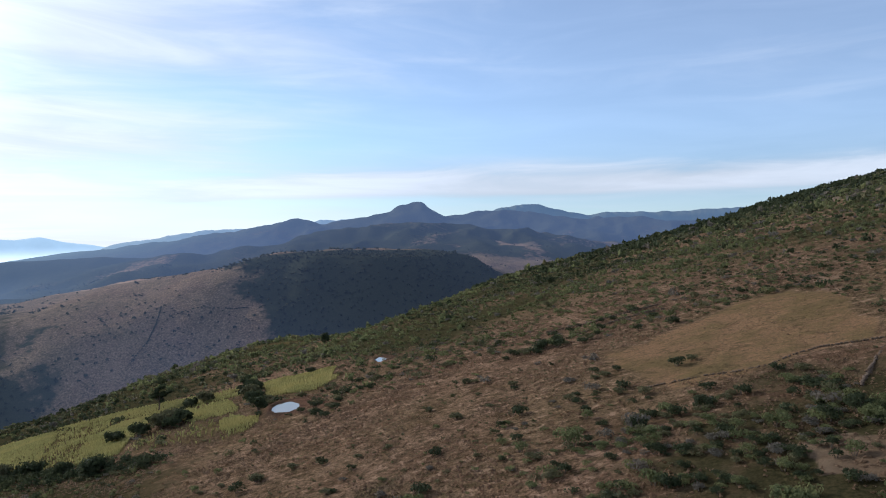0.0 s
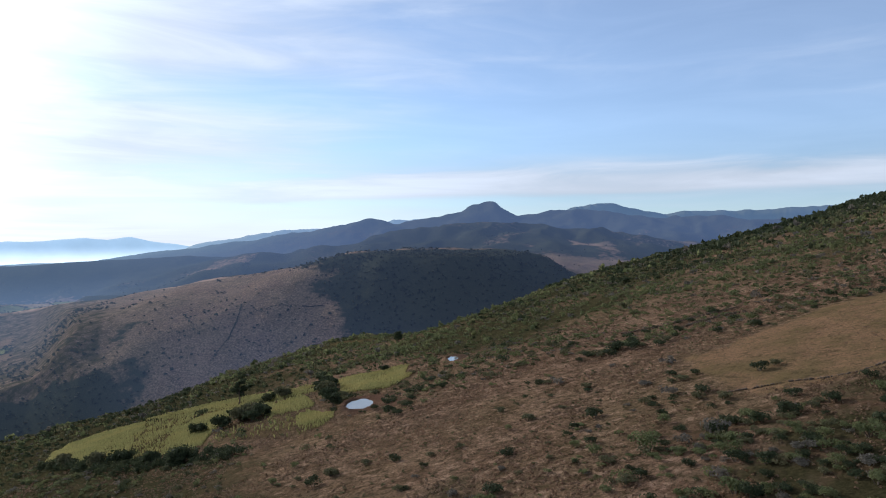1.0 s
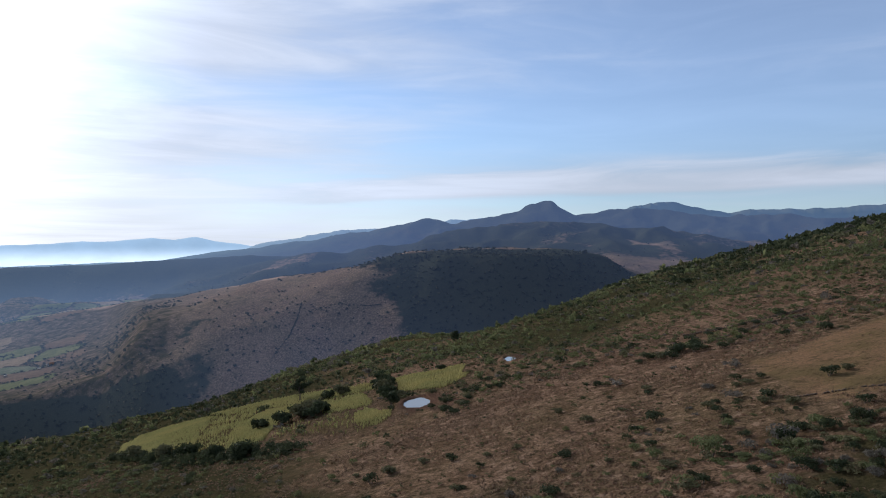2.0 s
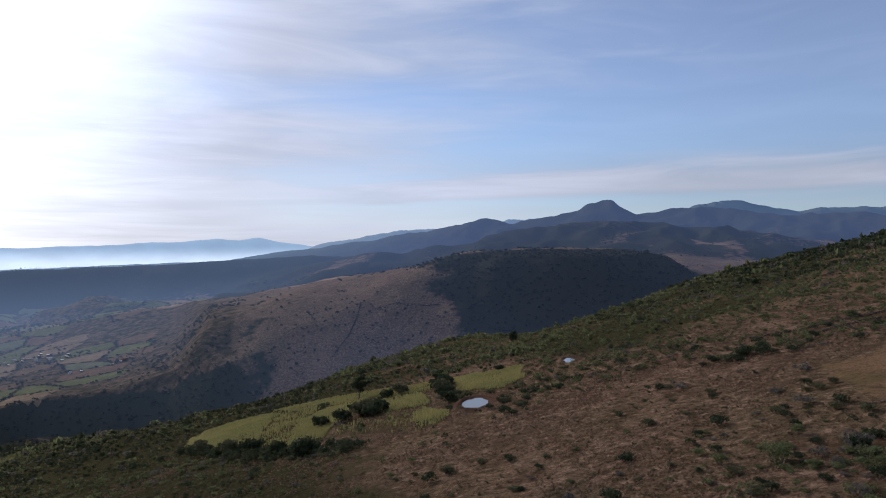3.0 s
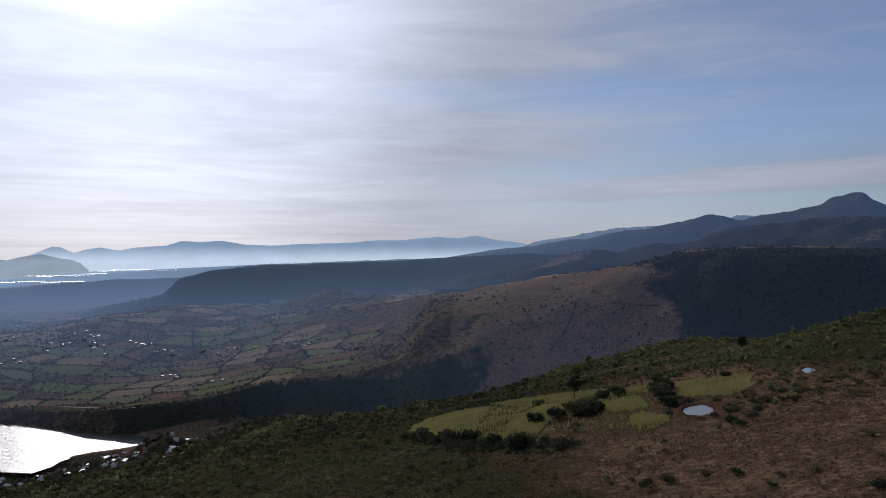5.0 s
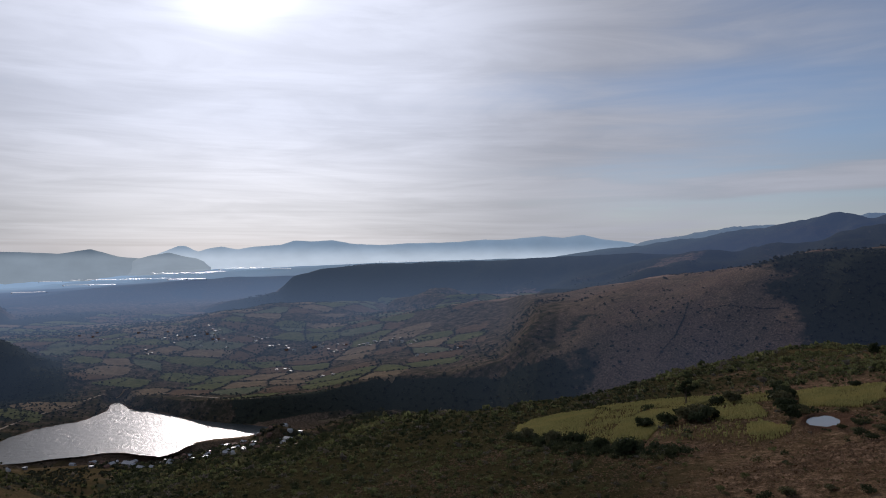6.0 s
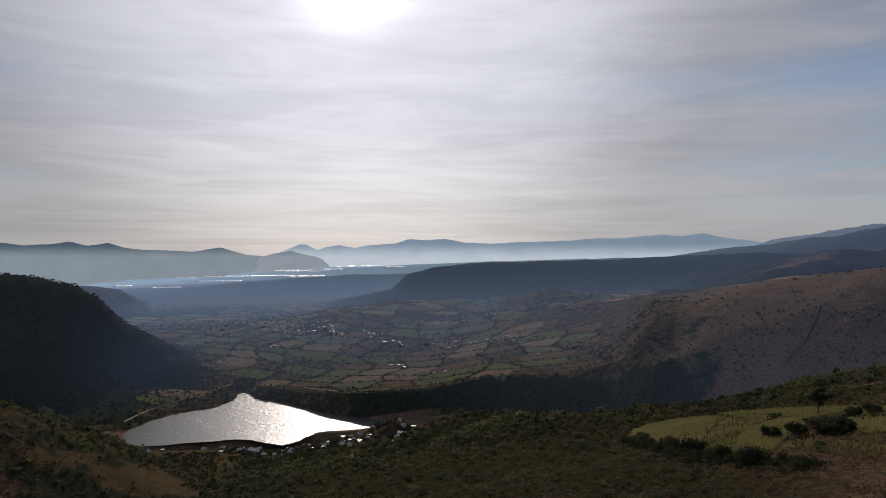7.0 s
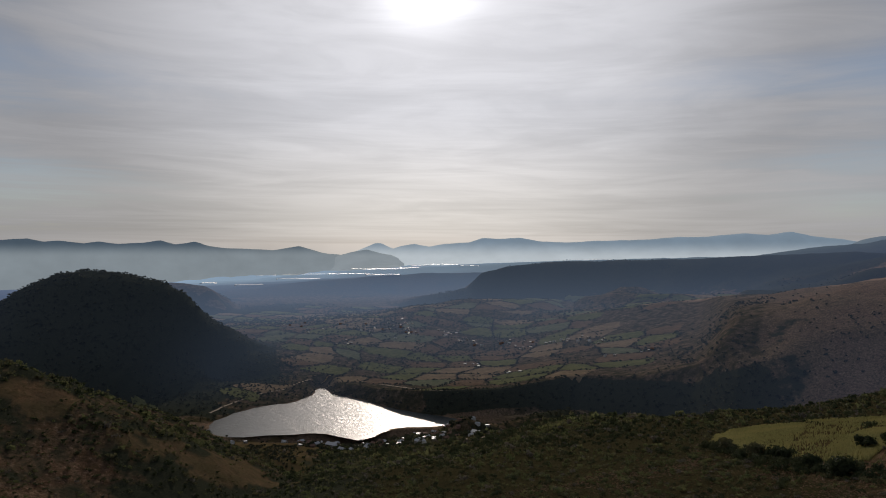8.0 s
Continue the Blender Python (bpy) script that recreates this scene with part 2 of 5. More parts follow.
def shore(x, y, ring=LAKE):
    """Metres from the shoreline, negative in the water."""
    d = nearest(x, y, [p for p in ring] + [ring[0]])[0]
    return np.where(inside(x, y, ring), -d, d)


def smax(a, b, k):
    h = np.clip(0.5 + 0.5 * (a - b) / k, 0, 1)
    return b + (a - b) * h + k * h * (1 - h)


def ridge(x, y, line, soft, wobble=0.0, seed=1, warp=0.0):
    """A ridge along a crest line, with its own fall on the eye's side and behind."""
    x, y = x + warp * fbm(x, y, 190.0, 3, seed + 50), y + warp * fbm(x, y, 190.0, 3, seed + 60)
    best, total = np.full(x.shape, 1e12), np.zeros(x.shape)
    cols = [np.zeros(x.shape) for _ in range(5)]
    for p, q in zip(line, line[1:]):
        ex, ey = q[0] - p[0], q[1] - p[1]
        t = np.clip(((x - p[0]) * ex + (y - p[1]) * ey) / (ex * ex + ey * ey), 0, 1)
        cx, cy = p[0] + t * ex, p[1] + t * ey
        d = (x - cx) ** 2 + (y - cy) ** 2
        best = np.minimum(best, d)
        w = (d / 1e4 + 0.02) ** -4                    # stretches of the crest about as near as the nearest count too
        total += w
        here = [cx, cy] + [u + t * (v - u) for u, v in zip(p[2:], q[2:])]
        cols = [c + w * h for c, h in zip(cols, here)]
    px, py, top, front, back = [c / total for c in cols]
    d = np.sqrt(best)
    behind = step((np.hypot(x, y) - np.hypot(px, py)) / (d + 1.0), -0.5, 0.5)
    fall = front + (back - front) * behind
    fall = fall * (1 + wobble * fbm(x, y, 240.0, 3, seed))
    return top - fall * (np.sqrt(d * d + soft * soft) - soft)


def hillside(x, y):
    z = 210 + 0.25 * x
    beyond = np.where(inside(x, y, HILL), 0.0, nearest(x, y, SHOULDER)[0])
    z = z - 0.55 * (np.sqrt(beyond ** 2 + 60 ** 2) - 60)
    z = z + 0.8 * fbm(x, y, 60.0, 4, 5) + 0.25 * fbm(x, y, 9.0, 3, 8)
    z = z - 25 * step(-y, 0, 400)
    left = np.degrees(np.arctan2(-x, y))
    z = z - 13 * step(np.hypot(x, y), 380, 620) * step(left, 45, 54) * (1 - step(left, 100, 130))    # the slope eases down to the village
    for cx, cy, across, along, level in PONDS:        # a pond lies level in a scooped bowl with a low bank
        e = np.hypot((x - cx) / across, (y - cy) / along)
        z = z + (1 - step(e, 1.1, 2.0)) * (level + 0.5 - z) - 1.4 * (1 - step(e, 0.7, 1.05))
    return z


def ground(x, y):
    """Height of the land at plan places (arrays)."""
    x, y = np.asarray(x, float), np.asarray(y, float)
    r = np.hypot(x, y)
    left = np.degrees(np.arctan2(-x, y))
    near = 17 + 3.9 * np.clip(56 - left, 0, 22) + 0.05 * np.clip(r - 1100, 0, 700)
    plain = 50 + 106 * np.clip((r - 2000) / 2900, 0, 1.05) ** 1.3
    terrace = near + (plain - near) * step(r, 1700, 2100) + 2.5 * fbm(x, y, 260.0, 3, 3)
    g, _, (gz, gx, gy) = nearest(x, y, [p + p[:2] for p in GULLY])
    over = step((r - np.hypot(gx, gy)) / (g + 1), -0.3, 0.3)           # 1 beyond the gully, 0 on the eye's side
    bank = gz + over * 1.05 * np.maximum(g - 14, 0) - (1 - over) * 0.15 * g
    terrace = terrace - 75 * (1 - step(r, 880, 1000))
    s = shore(x, y) + 3.5 * fbm(x, y, 26.0, 3, 33)
    beach = 1.2 + (0.06 + (0.44 - 0.36 * step(left, 57, 63)) * step(r, 960, 1050)) * np.maximum(s, 0)
    bank = np.maximum(bank, np.where(s > 0, 1.2 + 0.05 * s, -1))
    floor = np.minimum(np.minimum(terrace, bank), np.where(s > 0, beach, np.maximum(0.08 * s, -6)))
    z = smax(floor, ridge(x, y, MIDDLE, 40, .10, 11, 22), 8)
    z = np.minimum(z, bank)
    # the field terraces rise gently from the scarp above the gully to the long crest
    low = np.interp(left, TERRACE[0], TERRACE[1])
    t = np.clip((r - np.interp(left, TERRACE[0], TERRACE[3])) / 560, 0, 1.2)
    cap = EYE[2] + r * np.tan(np.radians(low + (np.interp(left, TERRACE[0], TERRACE[2]) - low) * t)) + 1.2 * fbm(x, y, 130.0, 2, 37)
    cap = cap + 110 * (1 - step(left, 28, 36)) + 200 * step(r, 1600, 1900)
    z = -smax(-z, -cap, 6)
    for line, soft, wob, seed, warp in ((DOME, 60, .12, 14, 8), (SPUR, 30, .12, 15, 5), (SHELF, 25, .10, 12, 22), (LOW_SHELF, 25, .08, 13, 40), (KNOLL, 60, .05, 18, 20),
                                  (FAR, 35, .2, 16, 14), (FOLD, 40, .3, 17, 30), (FOLD_B, 40, .2, 19, 40), (DOME_B, 40, .15, 20, 30)):
        z = smax(z, ridge(x, y, line, soft, wob, seed, warp), 8)
    z = smax(z, hillside(x, y), 5)
    high = step(z - floor, 8, 60) * step(r, 700, 1300)
    creases = np.abs(fbm(x, y, 150.0, 3, 23))
    rills = np.abs(fbm(0.8 * x + 0.6 * y, 0.35 * (0.8 * y - 0.6 * x), 34.0, 3, 27))
    z = z + high * (2.2 * (0.3 - rills) * (1 - step(r, 1300, 1500)) * (1 - step(left, 16, 24)) + (5 + 20 * step(r, 1400, 1900) * (1 - step(left, 14, 26))) * (0.35 - creases) + 1.5 * fbm(x, y, 40.0, 3, 29) * (1 - 0.8 * step(left, 24, 30) * (1 - step(r, 1500, 1800))))
    brink = np.maximum(0.35 * (s - 3), -6) + 60 * np.clip(s / 40, 0, 2) ** 3          # the land slopes evenly into the water
    flat = 0.09 * (s - 3) + 60 * np.clip(s / 120, 0, 2) ** 3                          # a low shore on the village side
    brink = np.where(s > 0, flat + (brink - flat) * step(r, 985, 1030), brink)
    return np.where(s < 60 + 90 * (1 - step(r, 985, 1030)), np.minimum(z, brink), z)


def at(x, y):
    return float(ground(np.array([x]), np.array([y]))[0])

# ------------------------------------------------------------------ materials


def surface(name, colour, rough=0.9, bump=None, strength=0.4, through=None, specular=0.3, glow=None, distance=0.1):
    """colour, bump, glow: functions of a Nodes and a position socket."""
    m = bpy.data.materials.new(name)
    m.use_nodes = True
    k = Nodes(m.node_tree)
    pos = k.add("ShaderNodeTexCoord").outputs["Object"]
    col = colour(k, pos) if callable(colour) else rgb(*colour)
    b = k.add("ShaderNodeBsdfPrincipled", {"Base Color": col, "Roughness": rough, "Specular IOR Level": specular})
    if bump:
        b_node = k.add("ShaderNodeBump", {"Height": bump(k, pos), "Strength": strength, "Distance": distance})
        k.plug(b.inputs["Normal"], b_node.outputs[0])
    out = b.outputs[0]
    if through:
        t = k.add("ShaderNodeBsdfTranslucent", {0: col})
        out = k.add("ShaderNodeMixShader", {0: through, 1: out, 2: t.outputs[0]}).outputs[0]
    if glow:
        c, s = glow(k, pos)
        e = k.add("ShaderNodeEmission", {0: c, 1: s})
        out = k.add("ShaderNodeAddShader", {0: out, 1: e.outputs[0]}).outputs[0]
    k.add("ShaderNodeOutputMaterial", {0: out})
    return m


def land_colour(k, pos, pale=0.0):
    cover = k.add("ShaderNodeAttribute", attribute_name="cover").outputs["Color"]
    part = k.add("ShaderNodeSeparateColor", {0: cover})
    fine = k.noise(pos, 1.6, 5.0, 0.7)
    mid = k.noise(pos, 0.09, 5.0, 0.6)
    broad = k.noise(pos, 0.012, 4.0, 0.5)
    dry = k.mix(k.ramp(mid, 0.35, 0.65), rgb(0.108, 0.064, 0.040), rgb(0.218, 0.140, 0.090))
    dry = k.mix(k.ramp(broad, 0.4, 0.65, 0.0, 0.6), dry, rgb(0.125, 0.092, 0.046))
    dry = k.mix(k.ramp(fine, 0.42, 0.62, 0.0, 0.75), dry, rgb(0.060, 0.040, 0.023))
    green = k.mix(k.ramp(fine, 0.35, 0.65), rgb(0.026, 0.025, 0.012), rgb(0.058, 0.048, 0.023))
    wood = k.mix(k.ramp(fine, 0.35, 0.65), rgb(0.020, 0.024, 0.016), rgb(0.048, 0.049, 0.031))
    soil = k.mix(k.ramp(mid, 0.4, 0.6), rgb(0.20, 0.13, 0.088), rgb(0.28, 0.195, 0.135))
    patch = k.math("ADD", part.outputs[0], k.math("MULTIPLY", k.math("SUBTRACT", mid, 0.5), 1.2))
    tuft = k.noise(pos, 0.42, 7.0, 0.72)
    dry = k.mix(k.ramp(tuft, 0.50, 0.60, 0.0, 0.75), dry, rgb(0.046, 0.036, 0.018))
    dry = k.mix(k.ramp(tuft, 0.46, 0.37, 0.0, 0.6), dry, rgb(0.30, 0.20, 0.135))
    # paler, greyer dry grass stands in for haze on the far slopes
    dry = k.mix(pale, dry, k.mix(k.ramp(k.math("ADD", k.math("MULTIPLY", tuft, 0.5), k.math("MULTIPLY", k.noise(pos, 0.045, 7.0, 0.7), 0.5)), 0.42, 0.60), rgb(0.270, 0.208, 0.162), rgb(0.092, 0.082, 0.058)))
    col = k.mix(k.ramp(patch, 0.30, 0.72), dry, green)
    col = k.mix(k.ramp(k.math("ADD", part.outputs[1], k.math("MULTIPLY", k.math("SUBTRACT", mid, 0.5), 0.9)), 0.35, 0.65), col, wood)
    col = k.mix(k.ramp(part.outputs[2], 0.3, 0.7), col, soil)
    tilth = k.add("ShaderNodeSeparateColor", {0: k.add("ShaderNodeAttribute", attribute_name="tilth").outputs["Color"]})
    blotch = k.noise(pos, 0.07, 7.0, 0.72)
    meadow = k.mix(k.ramp(blotch, 0.40, 0.62), rgb(0.200, 0.122, 0.068), rgb(0.130, 0.094, 0.044))
    meadow = k.mix(k.ramp(fine, 0.45, 0.60, 0.0, 0.6), meadow, rgb(0.095, 0.066, 0.036))
    meadow = k.mix(k.ramp(tuft, 0.52, 0.62, 0.0, 0.65), meadow, rgb(0.065, 0.050, 0.026))
    fallow = k.mix(k.ramp(blotch, 0.40, 0.62), rgb(0.092, 0.072, 0.030), rgb(0.066, 0.046, 0.024))
    mud = k.mix(k.ramp(blotch, 0.40, 0.62), rgb(0.095, 0.055, 0.036), rgb(0.060, 0.040, 0.028))
    fallow = k.mix(k.ramp(fine, 0.45, 0.65, 0.0, 0.6), fallow, rgb(0.055, 0.042, 0.020))
    col = k.mix(tilth.outputs[0], col, meadow)
    col = k.mix(tilth.outputs[1], col, fallow)
    return k.mix(tilth.outputs[2], col, mud)


def land_bump(k, pos):
    return k.math("ADD", k.math("MULTIPLY", k.noise(pos, 1.7, 6.0, 0.75), 0.9), k.math("MULTIPLY", k.noise(pos, 0.07, 4.0, 0.6), 4.0))


def painted_haze(k, pos):
    """Haze painted as emission; grows with distance over land, leaves and fields."""
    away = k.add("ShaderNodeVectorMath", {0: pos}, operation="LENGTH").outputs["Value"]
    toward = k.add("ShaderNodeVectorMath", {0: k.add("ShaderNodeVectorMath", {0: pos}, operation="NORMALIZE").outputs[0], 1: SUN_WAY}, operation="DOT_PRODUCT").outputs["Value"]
    lakeward = k.add("ShaderNodeVectorMath", {0: k.add("ShaderNodeVectorMath", {0: pos}, operation="NORMALIZE").outputs[0], 1: (-0.966, 0.259, 0.0)}, operation="DOT_PRODUCT").outputs["Value"]     # haze painted thinner towards the lake
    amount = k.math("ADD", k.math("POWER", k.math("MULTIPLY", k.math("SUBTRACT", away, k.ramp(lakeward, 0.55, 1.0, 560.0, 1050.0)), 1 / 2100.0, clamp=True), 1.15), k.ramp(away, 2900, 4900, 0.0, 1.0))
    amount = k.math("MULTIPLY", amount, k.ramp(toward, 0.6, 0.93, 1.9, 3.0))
    amount = k.math("MULTIPLY", amount, k.ramp(k.add("ShaderNodeSeparateXYZ", {0: pos}).outputs[2], 30.0, 200.0, 1.25, 0.5))    # painted thicker low in the valley
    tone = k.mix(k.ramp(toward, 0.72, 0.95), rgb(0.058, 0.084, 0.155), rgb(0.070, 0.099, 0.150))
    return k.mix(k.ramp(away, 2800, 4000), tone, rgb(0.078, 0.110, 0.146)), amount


LAND = surface("land", land_colour, 0.95, land_bump, 0.9, specular=0.0, distance=0.9)
# the far land carries painted haze in its emission
LAND_FAR = surface("hazed_land", lambda k, pos: land_colour(k, pos, 0.22), 0.95, land_bump, 0.3, specular=0.0, glow=painted_haze, distance=1.2)


def water_material(name, tint, size, amount, rough):
    m = bpy.data.materials.new(name)
    m.use_nodes = True
    k = Nodes(m.node_tree)
    pos = k.add("ShaderNodeTexCoord").outputs["Object"]
    waves = k.math("ADD", k.noise(pos, 1 / size, 4.0, 0.6), k.math("MULTIPLY", k.noise(pos, 0.2 / size, 3.0, 0.5), 2.0))
    gusts = k.noise(k.add("ShaderNodeMapping", {"Vector": pos, "Rotation": (0, 0, 0.5), "Scale": (0.012, 0.05, 1.0)}).outputs[0], 1.0, 4.0, 0.6)      # calm and ruffled lanes
    bump = k.add("ShaderNodeBump", {"Height": waves, "Strength": k.ramp(gusts, 0.38, 0.62, amount * 0.55, min(1.0, amount * 1.1)), "Distance": 0.3})
    b = k.add("ShaderNodeBsdfPrincipled", {"Base Color": rgb(*tint), "Roughness": rough, "IOR": 1.33, "Specular IOR Level": 0.5, "Normal": bump.outputs[0]})
    k.add("ShaderNodeOutputMaterial", {0: b.outputs[0]})
    return m


LAKE_WATER = water_material("lake_water", (0.035, 0.045, 0.045), 1.7, 0.9, 0.36)
POND_WATER = water_material("pond_water", (0.22, 0.21, 0.18), 0.8, 0.06, 0.08)


def leaf_material(name, dark, light, through=0.35, glow=None):
    def colour(k, pos):
        info = k.add("ShaderNodeObjectInfo").outputs["Random"]
        isle = k.add("ShaderNodeNewGeometry").outputs["Random Per Island"]
        c = k.mix(isle, rgb(*dark), rgb(*light))
        c = k.mix(k.ramp(k.noise(pos, 0.05, 3.0), 0.4, 0.65, 0.0, 0.55), c, rgb(light[0] * 1.12, light[1] * 1.0, light[2] * 0.95))
        return k.mix(k.math("MULTIPLY", info, 0.35), c, rgb(*dark))
    return surface(name, colour, 0.7, through=through, specular=0.08, glow=glow)


LEAF_GREEN = leaf_material("green_leaves", (0.070, 0.085, 0.036), (0.165, 0.175, 0.078), 0.5)
LEAF_OLIVE = leaf_material("olive_leaves", (0.064, 0.066, 0.034), (0.145, 0.138, 0.072), 0.4)
LEAF_DARK = leaf_material("dark_leaves", (0.024, 0.033, 0.017), (0.062, 0.074, 0.036), 0.35)
LEAF_DRY = leaf_material("dry_leaves", (0.085, 0.050, 0.030), (0.17, 0.115, 0.062), 0.3)
LEAF_GREY = leaf_material("grey_twigs", (0.075, 0.068, 0.055), (0.165, 0.15, 0.12), 0.4)
GRASS = leaf_material("dry_grass", (0.090, 0.058, 0.036), (0.225, 0.15, 0.092), 0.45)
CROP = leaf_material("ripening_crop", (0.20, 0.195, 0.075), (0.36, 0.335, 0.135), 0.5)
# far leaves emit the same painted haze
LEAF_FAR = leaf_material("hazed_dark_leaves", (0.028, 0.034, 0.023), (0.064, 0.068, 0.044), 0.35, painted_haze)
LEAF_FAR_OLIVE = leaf_material("hazed_olive_leaves", (0.030, 0.033, 0.017), (0.066, 0.066, 0.033), 0.3, painted_haze)
BARK = surface("bark", lambda k, p: k.mix(k.noise(p, 9.0), rgb(0.05, 0.038, 0.028), rgb(0.13, 0.10, 0.075)), 0.95)

# ------------------------------------------------------------------ meshes


def mesh_from(name, verts, faces, material, smooth=False):
    """A mesh from an array of places and an array of equal-sided faces."""
    verts, faces = np.asarray(verts, np.float32), np.asarray(faces, np.int32)
    me = bpy.data.meshes.new(name)
    me.vertices.add(len(verts))
    me.vertices.foreach_set("co", verts.ravel())
    sides = faces.shape[1]
    me.loops.add(faces.size)
    me.loops.foreach_set("vertex_index", faces.ravel())
    me.polygons.add(len(faces))
    me.polygons.foreach_set("loop_start", np.arange(0, faces.size, sides, dtype=np.int32))
    me.polygons.foreach_set("use_smooth", np.full(len(faces), smooth))
    me.update(calc_edges=True)
    for m in material if isinstance(material, (list, tuple)) else [material]:
        me.materials.append(m)
    return me


def part(name, me, parent=None, label=""):
    ob = new(name, me)
    ob.parent = parent
    return tagged(ob, label)


# ------------------------------------------------------------------ the land: one sheet to the horizon


def ravine_shade(x, y, z):
    """Ravine shade on the opposite slope, painted as dark wood, 0 to 1."""
    left = np.degrees(np.arctan2(-x, y))
    # its outline is fitted to angles seen from the eye
    up = np.degrees(np.arctan2(z - EYE[2], np.hypot(x, y))) + 0.5 * fbm(x, y, 50.0, 4, 44)
    return step(left + 1.7 * fbm(x, y, 55.0, 5, 48), 28.0, 31.0) * (1 - step(up + 0.42 * (left - 29.5), -8.0, -6.7)) * (1 - step(left, 36, 40)) * step(np.hypot(x, y), 660, 720)


def cover_of(x, y, z):
    """Green growth, woodland and bare soil, 0 to 1 each."""
    r = np.hypot(x, y)
    left = np.degrees(np.arctan2(-x, y))
    hill = step(hillside(x, y) - z, -6, -1)
    d, side, _ = nearest(x, y, SHOULDER)
    band = 1 - step(d, 60, 230)
    # green cover is also raised leftwards to darken the ground
    green = hill * np.clip(0.12 + 0.75 * band + 0.5 * fbm(x, y, 90.0, 3, 41) + 0.62 * step(left, 14, 34) + 0.45 * step(-left, 8, 22) * (1 - step(r, 130, 190)), 0, 1)
    meadow = inside(x, y, MEADOW)
    green = np.where(meadow, 0.1, green)
    slope_wood = np.zeros(x.shape)
    m = nearest(x, y, MIDDLE)
    # dark wood colour also stands in for the hill's shaded face
    wander = left + 5 * fbm(x, y, 170.0, 4, 43) - (r - 900) / 90
    slope_wood = np.maximum(slope_wood, (1 - hill) * (1 - step(wander, 9, 13)) * step(left, -8, -3) * (1 - step(r, 1120, 1180)))
    slope_wood = np.maximum(slope_wood, 0.34 * (1 - hill) * step(r, 650, 800) * (1 - step(r, 1300, 1500)) * (1 - step(left, 28, 40)))
    slope_wood = np.maximum(slope_wood, (1 - hill) * step(left, 66, 70) * (1 - step(r, 1500, 1700)) * step(z, 4, 18) * step(r, 750, 900))
    g = nearest(x, y, GULLY)[0]
    slope_wood = np.maximum(slope_wood, (1 - hill) * (1 - step(g, 52, 66)) * step(g, 14, 24))
    # shade of the ravine side, put in as woodland colour
    slope_wood = np.maximum(slope_wood, 0.75 * (1 - hill) * ravine_shade(x, y, z))
    slope_wood = np.maximum(slope_wood, 0.46 * (1 - hill) * step(fbm(x, y, 60.0, 6, 50), 0.0, 0.9) * step(r, 700, 800) * (1 - step(r, 1250, 1400)) * step(left, 3, 8) * (1 - step(left, 30, 36)))
    sh = nearest(x, y, SHELF)[0]
    slope_wood = np.maximum(slope_wood, 0.8 * (1 - step(sh, 220, 330)) * step(r, 1900, 2000) * (1 - step(r, 2250, 2330)))
    rough = fbm(x, y, 150.0, 4, 45) + 0.3 * fbm(x, y, 500.0, 2, 46)
    soil_far = step(fbm(x, y, 170.0, 4, 47), 0.45, 0.7) * step(r, 1300, 1500) * (1 - step(r, 1900, 2100)) * (1 - step(left, 0, 8))
    slope_wood = np.maximum(slope_wood, (1 - hill) * step(rough, -0.05, 0.35) * 0.8 * step(r, 650, 900))
    slope_wood = np.maximum(slope_wood, 0.75 * step(-left, 8, 14) * (1 - step(d, 30, 90)) * hill)
    soil = 0.45 * soil_far
    slope_wood = np.maximum(slope_wood, (0.72 + 0.35 * fbm(x, y, 110.0, 4, 52)) * step(r, 1350, 1600) * (1 - step(left, 34, 44)) * (1 - 0.6 * soil_far))
    slope_wood = slope_wood * (1 - 0.7 * step(r, 1020, 1080) * (1 - step(r, 1900, 2100)) * step(left, 31, 35) * (1 - step(left, 66, 70)) * step(g, 66, 84))
    # pale tan crest strip; its sunlit look is painted in as soil
    soil = np.maximum(soil, 0.75 * (1 - step(m[0], 12, 55)) * step(left, 9, 14) * (1 - step(left, 34, 44)) * step(fbm(x, y, 60.0, 3, 49), -0.5, 0.2))
    slope_wood = np.maximum(slope_wood, 0.85 * hill * step(left, 56, 66))
    slope_wood = np.maximum(slope_wood, (0.62 + 0.4 * fbm(x, y, 45.0, 3, 42)) * step(left, 60, 66) * (1 - step(r, 720, 800)))
    for cx, cy, across, along, level in PONDS:
        e = np.hypot((x - cx) / across, (y - cy) / along)
        green = green * step(e, 1.2, 2.0)
    near = r < 420
    soil[near] = np.maximum(soil[near], worn_ground(x[near], y[near]))
    slope_wood = np.maximum(slope_wood, 0.9 * hill * crest_wood(x, y))
    s = shore(x, y)
    slope_wood = np.where(r < 1040, slope_wood * (0.25 + 0.75 * step(s, 50, 150)), slope_wood)
    soil = np.maximum(soil, (1 - step(s, 2, 9)) * 0.5)
    green = np.maximum(green, 0.6 * (1 - hill) * (1 - step(np.abs(s), 60, 200)))
    green = np.maximum(green, (1 - hill) * 0.45 * step(70 - z, 0, 20))
    # green cover used to darken the terrace slopes
    green = np.maximum(green, (1 - hill) * 0.55 * step(left + 3 * fbm(x, y, 120.0, 3, 53), 27, 34) * step(r, 800, 900))
    green = np.maximum(green, 0.75 * step(r, 2300, 2700))
    green = np.where((r < 1040) & (s < 90), 0.2 + (green - 0.2) * step(s, 30, 90), green)
    return green, slope_wood, soil


